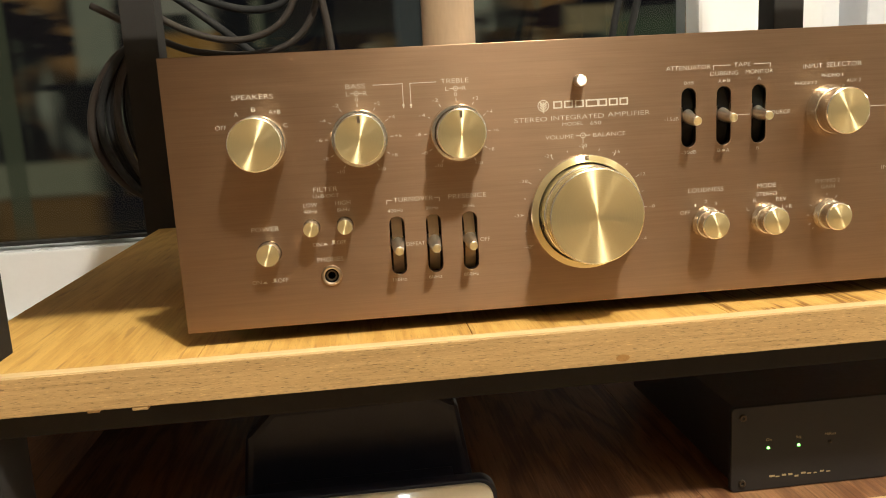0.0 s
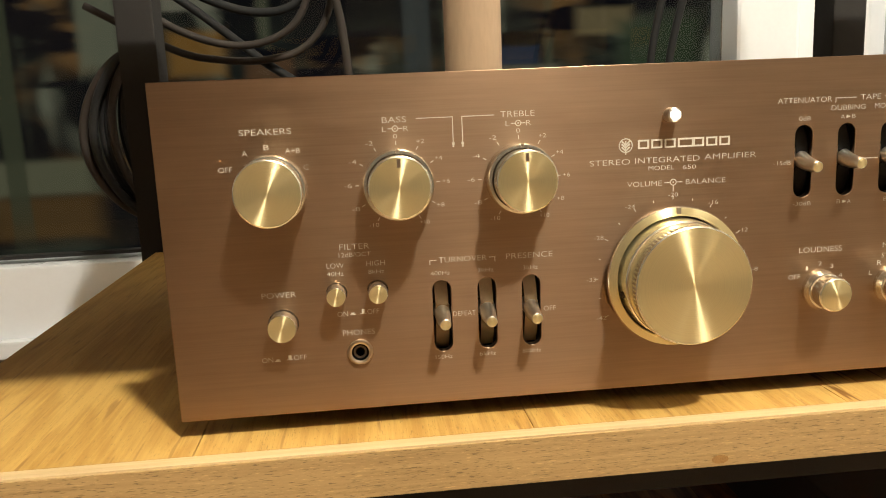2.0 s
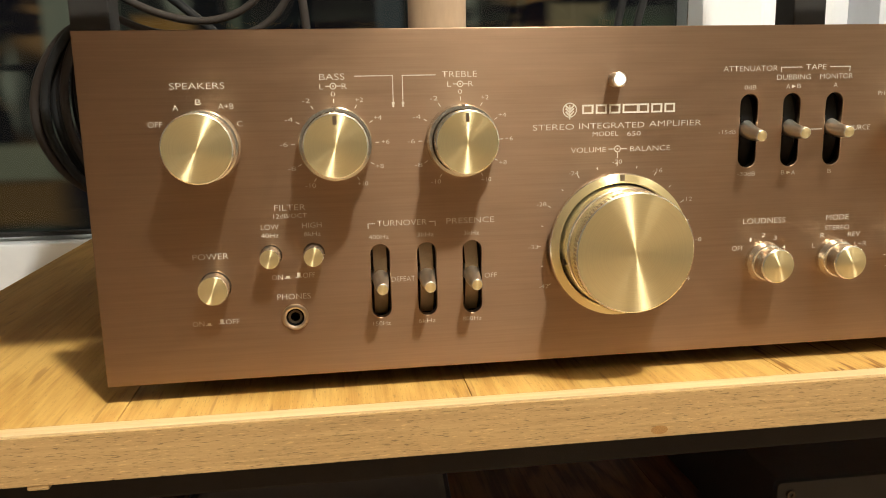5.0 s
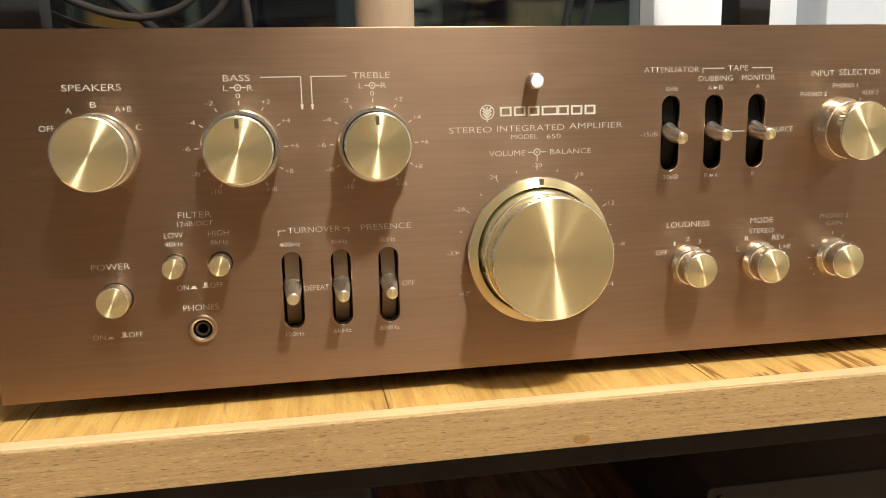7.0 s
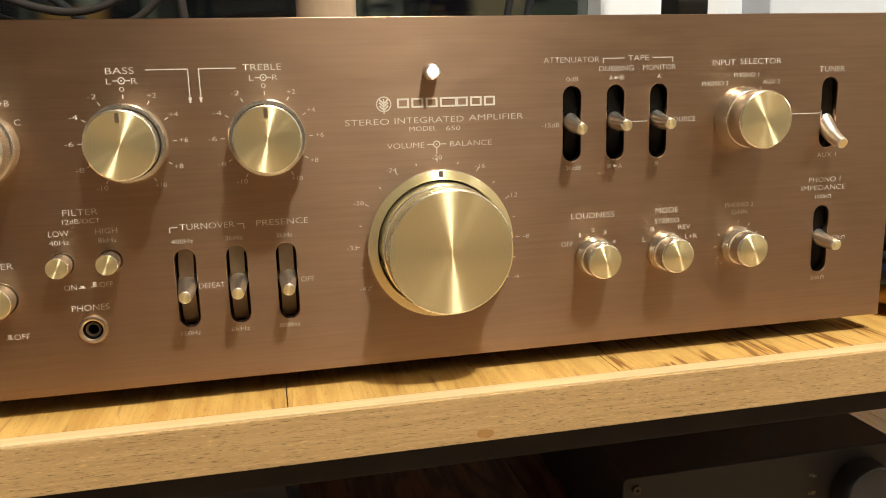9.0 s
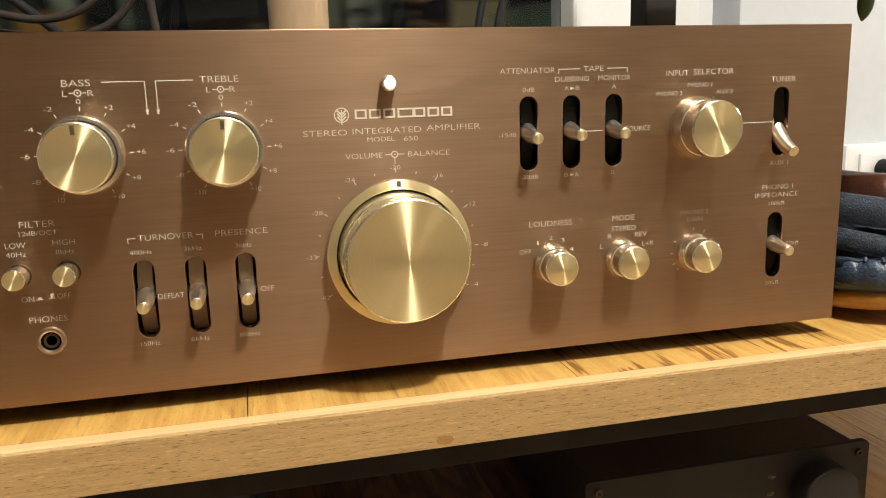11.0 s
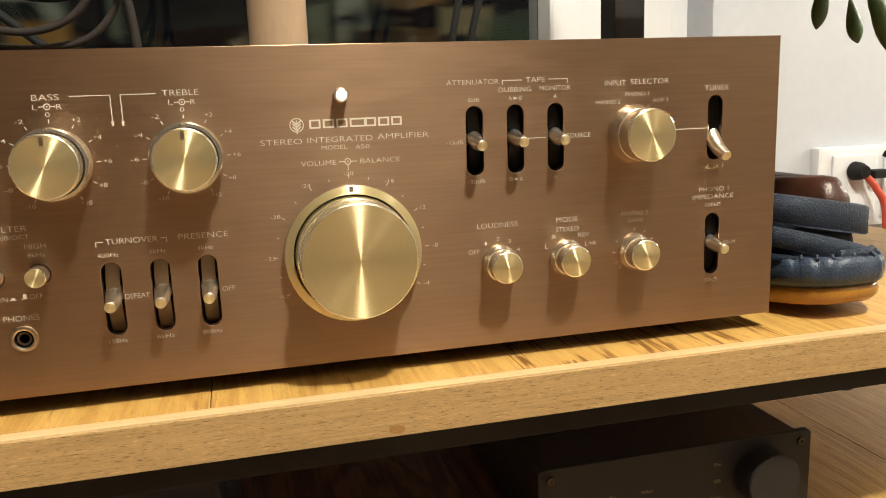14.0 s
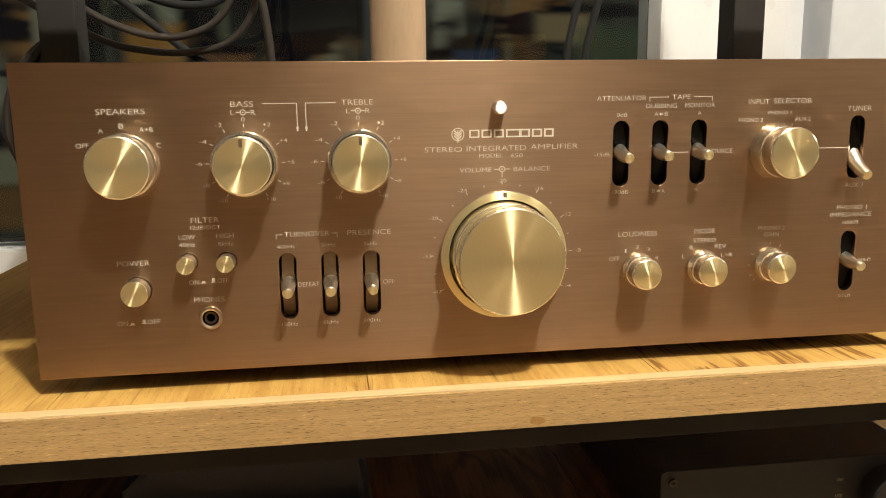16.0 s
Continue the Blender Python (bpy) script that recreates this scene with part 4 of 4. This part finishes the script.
for i, (w, h) in enumerate(((5.0, 4.2), (3.4, 2.8), (3.6, 4.2), (3.6, 4.2), (3.4, 4.0), (4.2, 4.2), (3.4, 2.8), (2.8, 2.8), (3.6, 4.2), (3.6, 2.8))):
    x0 = -0.0606 + i * 0.00418
    z0 = 0.0072 - (0.0014 if i == 4 else 0)
    bars("maker_mark", [(x0, z0 + h * 0.45 * M, x0 + w * 0.75 * M, z0 + h * 0.45 * M, h * 0.30 * M)], dac, AMBER)
dk = part("dial", lathe([(0.0165, 0.0005), (0.0168, 0.0012), (0.0166, 0.0125), (0.0160, 0.0135), (0.0005, 0.0138)], 64), DAC, dac, "large anthracite dial")
dk.location = (0.0525, 0, 0.033)

# ---- the clock-like device with a cream front ----
dev = thing("media_player", (-0.137, 0.10, LOW), "blue-black plastic player with cream front and lit lamp", "player")
bm = bmesh.new()
prof = [(-0.075, 0.0), (-0.070, 0.05), (-0.052, 0.068), (0.048, 0.070), (0.066, 0.060), (0.075, 0.0)]
a = [bm.verts.new((x, -0.045, z)) for x, z in prof]
b = [bm.verts.new((x * 0.95, 0.09, z)) for x, z in prof]
bm.faces.new(a), bm.faces.new(b[::-1])
for i in range(len(prof)):
    bm.faces.new((a[i], b[i], b[(i + 1) % len(prof)], a[(i + 1) % len(prof)]))
bmesh.ops.recalc_face_normals(bm, faces=bm.faces[:])
bmesh.ops.bevel(bm, geom=bm.edges[:], offset=0.006, segments=3, profile=0.6, affect="EDGES")
part("hood", bm, NAVYBOX, dev, "blue-black rounded hood")
rim = plate_with_holes("rim", rounded(-0.082, 0.082, 0.0, 0.0245, 0.010), [], 0.010, NAVYBOX, dev, 0.001)
rim.location = (0, -0.082, 0)
fr = plate_with_holes("cream_front", rounded(-0.0795, 0.0795, 0.0015, 0.0228, 0.009), [], 0.004, CREAM, dev, 0.0008)
fr.location = (0, -0.085, 0)
part("neck", box(-0.06, 0.06, -0.074, -0.044, 0.0, 0.018, 0.002), NAVYBOX, dev)
ld = part("lamp", lathe([(0.0002, 0.0022), (0.0016, 0.0018), (0.0022, 0.0), (0.0022, -0.001)], 24), LEDBLUE, dev, "bright blue-white light")
ld.location = (0.026, -0.085, 0.0185)

# ---- the sandal beside the amplifier ----
shoe = thing("sandal", (0.2695, -0.030, SHELF), "worn navy leather sandal with amber gum sole", "sandal")
shoe.scale = (0.97, 1, 0.94)


def foot_outline(scale, n=40):
    """Outline of the sole: round front, slim waist, round back."""
    out = []
    for k in range(n):
        a = 2 * math.pi * k / n
        y = 0.155 - 0.130 * math.cos(a)
        w = 0.046 * (abs(math.sin(a)) ** 0.62) * (1.0 - 0.16 * (y - 0.025) / 0.26) * (1 if math.sin(a) > 0 else -1)
        out.append((w * scale, 0.155 + (y - 0.155) * (0.5 + scale / 2)))
    return out


def stacked(levels, smooth=True, pucker=0.0, fine=40):
    """Skins outlines stacked upwards: rows of (scale, z); pucker: depth of gathered folds, growing upwards."""
    bm, rings = bmesh.new(), []
    for row, (sc_, z) in enumerate(levels):
        ring = []
        for k, (x, y) in enumerate(foot_outline(sc_, fine)):
            fold = pucker * row / (len(levels) - 1) * math.cos(2 * math.pi * k * 34 / fine + 0.6 * math.sin(k))
            ring.append(bm.verts.new((x * (1 + fold * 9), y - fold * (1 if y < 0.1 else 0), z + fold * 0.6 + 0.012 * max(0, (0.12 - y) / 0.12) ** 1.2)))
        rings.append(ring)
    for a, b in zip(rings, rings[1:]):
        n = len(a)
        for k in range(n):
            bm.faces.new((a[k], a[(k + 1) % n], b[(k + 1) % n], b[k])).smooth = smooth
    bm.faces.new(rings[0][::-1]), bm.faces.new(rings[-1])
    bmesh.ops.recalc_face_normals(bm, faces=bm.faces[:])
    return bm


part("sole", stacked([(0.86, 0.0), (0.95, 0.0008), (1.0, 0.004), (1.01, 0.008), (0.99, 0.0115)]), GUM, shoe, "amber gum rubber sole")
part("welt", stacked([(0.99, 0.0112), (1.035, 0.0140), (1.045, 0.0185), (1.035, 0.0235), (1.005, 0.0275), (0.95, 0.0290)], True, 0.0011, 204), NAVY, shoe, "padded navy leather rim")
part("footbed", stacked([(0.93, 0.0235), (0.90, 0.0262)]), BROWN, shoe, "brown leather footbed")


# Filler behind the straps: its dark colour stands for shade in the hollow.
part("upper", stacked([(0.80, 0.0235), (0.76, 0.036), (0.72, 0.047), (0.64, 0.054)]), DEEP, shoe, "dark filler body with the hollow's shade in its colour")


def wrap(name, z, tall, half, y, deep, mat, drop, bulge, label, a0=-40, a1=220):
    """A band wound round the front of the foot, upright, sinking to one side."""
    bm, n, rows = bmesh.new(), 30, []
    for k in range(n + 1):
        a = radians(a0 + (a1 - a0) * k / n)
        x, yy = half * math.cos(a), y - deep * math.sin(a)
        zz = z - drop * (x / half + 1) / 2 + bulge * math.sin(a)
        o = 0.0012 * math.sin(5 * a)
        rows.append([bm.verts.new((x * 0.992, yy + 0.0012, zz - tall / 2)), bm.verts.new((x * 1.0, yy + o * 0.5, zz - tall * 0.42)), bm.verts.new((x * 1.0, yy, zz)), bm.verts.new((x * 0.99, yy + o * 0.5, zz + tall * 0.43)), bm.verts.new((x * 0.975, yy + 0.0022, zz + tall / 2))])
    for a, b in zip(rows, rows[1:]):
        for j in range(4):
            bm.faces.new((a[j], b[j], b[j + 1], a[j + 1])).smooth = True
    bmesh.ops.solidify(bm, geom=bm.faces[:], thickness=0.0026)
    return part(name, bm, mat, shoe, label)


wrap("ankle_strap", 0.0650, 0.0180, 0.049, 0.100, 0.064, GREYBLUE, 0.018, 0.003, "grey-blue nubuck ankle strap")
wrap("middle_strap", 0.0480, 0.0125, 0.0478, 0.095, 0.0645, GREYBLUE, 0.027, 0.005, "worn grey-blue strap sinking to one side")
wrap("toe_flap", 0.0345, 0.006, 0.0475, 0.095, 0.067, NAVY, 0.006, 0.001, "navy leather toe flap")
wrap("toe_patch", 0.0375, 0.0080, 0.046, 0.095, 0.069, GREYBLUE, 0.0, 0.0, "grey-blue toe patch", 66, 100)
part("lining", stacked([(0.50, 0.046), (0.47, 0.060), (0.40, 0.069), (0.33, 0.0735), (0.20, 0.0750)]), BROWN, shoe, "shiny brown leather lining").location.x = 0.019
bm = bmesh.new()
rows = []
for k in range(15):
    a = math.pi * k / 14
    rows.append([bm.verts.new((0.040 * math.cos(a), 0.205 + 0.072 * math.sin(a), 0.020)), bm.verts.new((0.038 * math.cos(a), 0.205 + 0.076 * math.sin(a), 0.052)), bm.verts.new((0.033 * math.cos(a), 0.205 + 0.070 * math.sin(a), 0.072 + 0.005 * math.sin(a)))])
for a, b in zip(rows, rows[1:]):
    for j in range(2):
        bm.faces.new((a[j], b[j], b[j + 1], a[j + 1])).smooth = True
bmesh.ops.solidify(bm, geom=bm.faces[:], thickness=0.004)
part("heel_cup", bm, BROWN, shoe, "brown leather heel cup")
outline = foot_outline(1.0, 90)
for k in range(0, 90, 2):
    x, y = outline[k]
    if y < 0.14:
        st = part("stitch", tube([(x * 1.0, y, 0.0280), (x * 0.955, y + 0.002, 0.0302)], 0.0009, 6), GREYBLUE, shoe)
        st.location.z = 0.012 * max(0, (0.12 - y) / 0.12) ** 1.2

# ---- cables behind the rack ----
CABLES = [
    ("signal_cable", CABLE, 0.0042, [(-0.42, 0.56, 1.12), (-0.40, 0.57, 1.02), (-0.37, 0.58, 0.965), (-0.32, 0.58, 0.93), (-0.26, 0.58, 0.915), (-0.21, 0.58, 0.93), (-0.185, 0.58, 0.97), (-0.18, 0.58, 1.05), (-0.185, 0.58, 1.15)]),
    ("signal_cable", CABLE, 0.0042, [(-0.43, 0.60, 0.965), (-0.34, 0.60, 0.915), (-0.29, 0.60, 0.902), (-0.24, 0.60, 0.90), (-0.195, 0.60, 0.912), (-0.165, 0.60, 0.95), (-0.155, 0.60, 1.02), (-0.158, 0.60, 1.12)]),
    ("speaker_cable", CABLE, 0.0048, [(-0.165, 0.575, 1.15), (-0.160, 0.575, 1.0), (-0.15, 0.575, 0.93), (-0.145, 0.575, 0.86), (-0.14, 0.57, 0.70), (-0.16, 0.57, 0.52)]),
    ("power_cable", CABLEBLACK, 0.0050, [(-0.43, 0.62, 1.060), (-0.36, 0.62, 1.01), (-0.31, 0.62, 0.975), (-0.25, 0.62, 0.955), (-0.20, 0.62, 0.965), (-0.175, 0.62, 1.02), (-0.17, 0.62, 1.12)]),
    ("power_cable", CABLEBLACK, 0.0050, [(-0.43, 0.61, 1.050), (-0.37, 0.61, 1.0), (-0.31, 0.61, 0.955), (-0.25, 0.61, 0.905), (-0.18, 0.61, 0.84), (-0.17, 0.61, 0.7)]),
    ("power_cable", CABLEBLACK, 0.0045, [(0.26, 0.57, 1.15), (0.235, 0.57, 1.02), (0.215, 0.57, 0.95), (0.20, 0.57, 0.86), (0.20, 0.57, 0.7)]),
    ("power_cable", CABLEBLACK, 0.0045, [(0.29, 0.57, 1.15), (0.262, 0.57, 1.02), (0.240, 0.57, 0.95), (0.222, 0.57, 0.86), (0.22, 0.57, 0.7)]),
]
for nm, mat, r, pts in CABLES:
    c = part(nm, tube(smooth_path(pts, 8), r, 10), mat)
    tagged(c, "grey-brown sheathed cable looping behind the rack" if mat is CABLE else "black power cable hanging behind the rack", "cable", "cables behind the rack")
for i in range(9):
    off = (i - 4) * 0.006
    yy = 0.575 + 0.008 * math.sin(i * 2.3)
    pts = [(-0.35, yy, 0.925 + off * 0.5), (-0.385 + off * 0.5, yy, 0.905), (-0.412 + off, yy + 0.01, 0.855), (-0.412 + off * 1.2, yy + 0.01, 0.80), (-0.385 + off, yy, 0.75), (-0.35 + off * 0.4, yy, 0.72)]
    c = part("bundled_cable", tube(smooth_path(pts, 8), 0.0048, 8), CABLEBLACK if i % 5 else CABLE)
    tagged(c, "dark cable in a drooping bundle by the rack post", "cable", "bundle of cables")

# ---- plant, wall strip and plugs ----
plant = thing("jade_plant", (0.350, 0.26, 0.985), "trailing jade plant with fleshy dark green leaves", "plant")
part("pot", lathe([(0.002, 0.0), (0.035, 0.0), (0.045, -0.07), (0.047, -0.072), (0.043, -0.068), (0.04, -0.06), (0.002, -0.06)], 40), BROWN, plant, "brown pot").rotation_euler = (radians(90), 0, 0)


def leaf(base, tip, width, parent):
    """A fleshy leaf, thick in the middle."""
    b0, t0 = Vector(base), Vector(tip)
    n = 8
    pts = [b0.lerp(t0, k / n) + Vector((0, 0, -0.002 * math.sin(math.pi * k / n))) for k in range(n + 1)]
    prof = [0.16, 0.42, 0.66, 0.85, 0.97, 1.0, 0.88, 0.60, 0.12]
    bm = tube(pts, [width / 2 * q for q in prof], 12)
    d = (t0 - b0).normalized()
    side = Vector((0, 1, 0)) if abs(d.y) < 0.9 else Vector((1, 0, 0))
    flat = (side - d * side.dot(d)).normalized()
    for v in bm.verts:
        rel = v.co - b0
        h = rel.dot(flat)
        v.co -= flat * h * 0.55
    return part("leaf", bm, LEAF, parent, "fleshy dark green leaf")


STEMS = [
    [(0.0, 0.0, 0.05), (0.05, 0.0, 0.05), (0.09, 0.005, 0.0), (0.11, 0.0, -0.035), (0.13, -0.005, -0.048), (0.17, -0.01, -0.042)],
    [(0.0, 0.0, 0.05), (0.06, 0.03, 0.07), (0.13, 0.03, 0.02), (0.16, 0.03, -0.04), (0.163, 0.03, -0.065)],
]
for pts in STEMS:
    part("stem", tube(smooth_path(pts, 6), 0.0028, 8), STEM, plant)
LEAVES = [((0.110, 0.0, -0.050), (0.103, 0.0, -0.094), 0.0165), ((0.156, 0.0, -0.046), (0.172, 0.0, -0.090), 0.017), ((0.155, 0.0, -0.05), (0.186, -0.005, -0.120), 0.022),
          ((0.17, -0.01, -0.042), (0.205, -0.01, -0.06), 0.020), ((0.163, 0.03, -0.065), (0.175, 0.03, -0.105), 0.018)]
for b0, t0, w in LEAVES:
    leaf(Vector(b0) - Vector((0, 0, 0.012)), Vector(t0) - Vector((0, 0, 0.012)), w, plant)

strip = thing("wall_socket", (0.985, 0.80, 0.675), "white double wall socket box beside the window", "socket")
part("box", box(-0.09, 0.14, -0.022, 0.0, -0.09, 0.05, 0.006), UPVC, strip)
for x in (-0.02, 0.085):
    part("cover", box(x - 0.045, x + 0.045, -0.028, -0.022, -0.075, 0.036, 0.003), UPVC, strip)
plug = thing("mains_plug", (0.962, 0.770, 0.684), "round black plug in the wall socket", "plug")
part("body", lathe([(0.001, 0.026), (0.010, 0.025), (0.015, 0.012), (0.016, 0.0)], 32), CABLEBLACK, plug)
plug2 = thing("mains_plug", (0.997, 0.770, 0.678), "flat black plug in the wall socket", "plug")
part("body", box(-0.013, 0.022, -0.022, 0.0, -0.007, 0.007, 0.003), CABLEBLACK, plug2)
for nm, mat, r, pts, lb in (("red_cable", RED, 0.006, [(0.970, 0.752, 0.676), (0.984, 0.744, 0.655), (1.000, 0.738, 0.615), (1.004, 0.735, 0.5)], "red cable dropping from the wall socket"),
                        ("white_cable", PLUGWHITE, 0.006, [(1.08, 0.73, 0.66), (1.06, 0.71, 0.60), (1.0, 0.70, 0.55), (0.9, 0.70, 0.5)], "white cable dropping from the wall socket"),
                        ("black_cable", CABLEBLACK, 0.005, [(0.985, 0.735, 0.715), (1.02, 0.70, 0.69), (1.06, 0.69, 0.62), (1.09, 0.69, 0.5)], "black cable dropping from the wall socket")):
    tagged(part(nm, tube(smooth_path(pts, 8), r, 10), mat), lb, "cable")
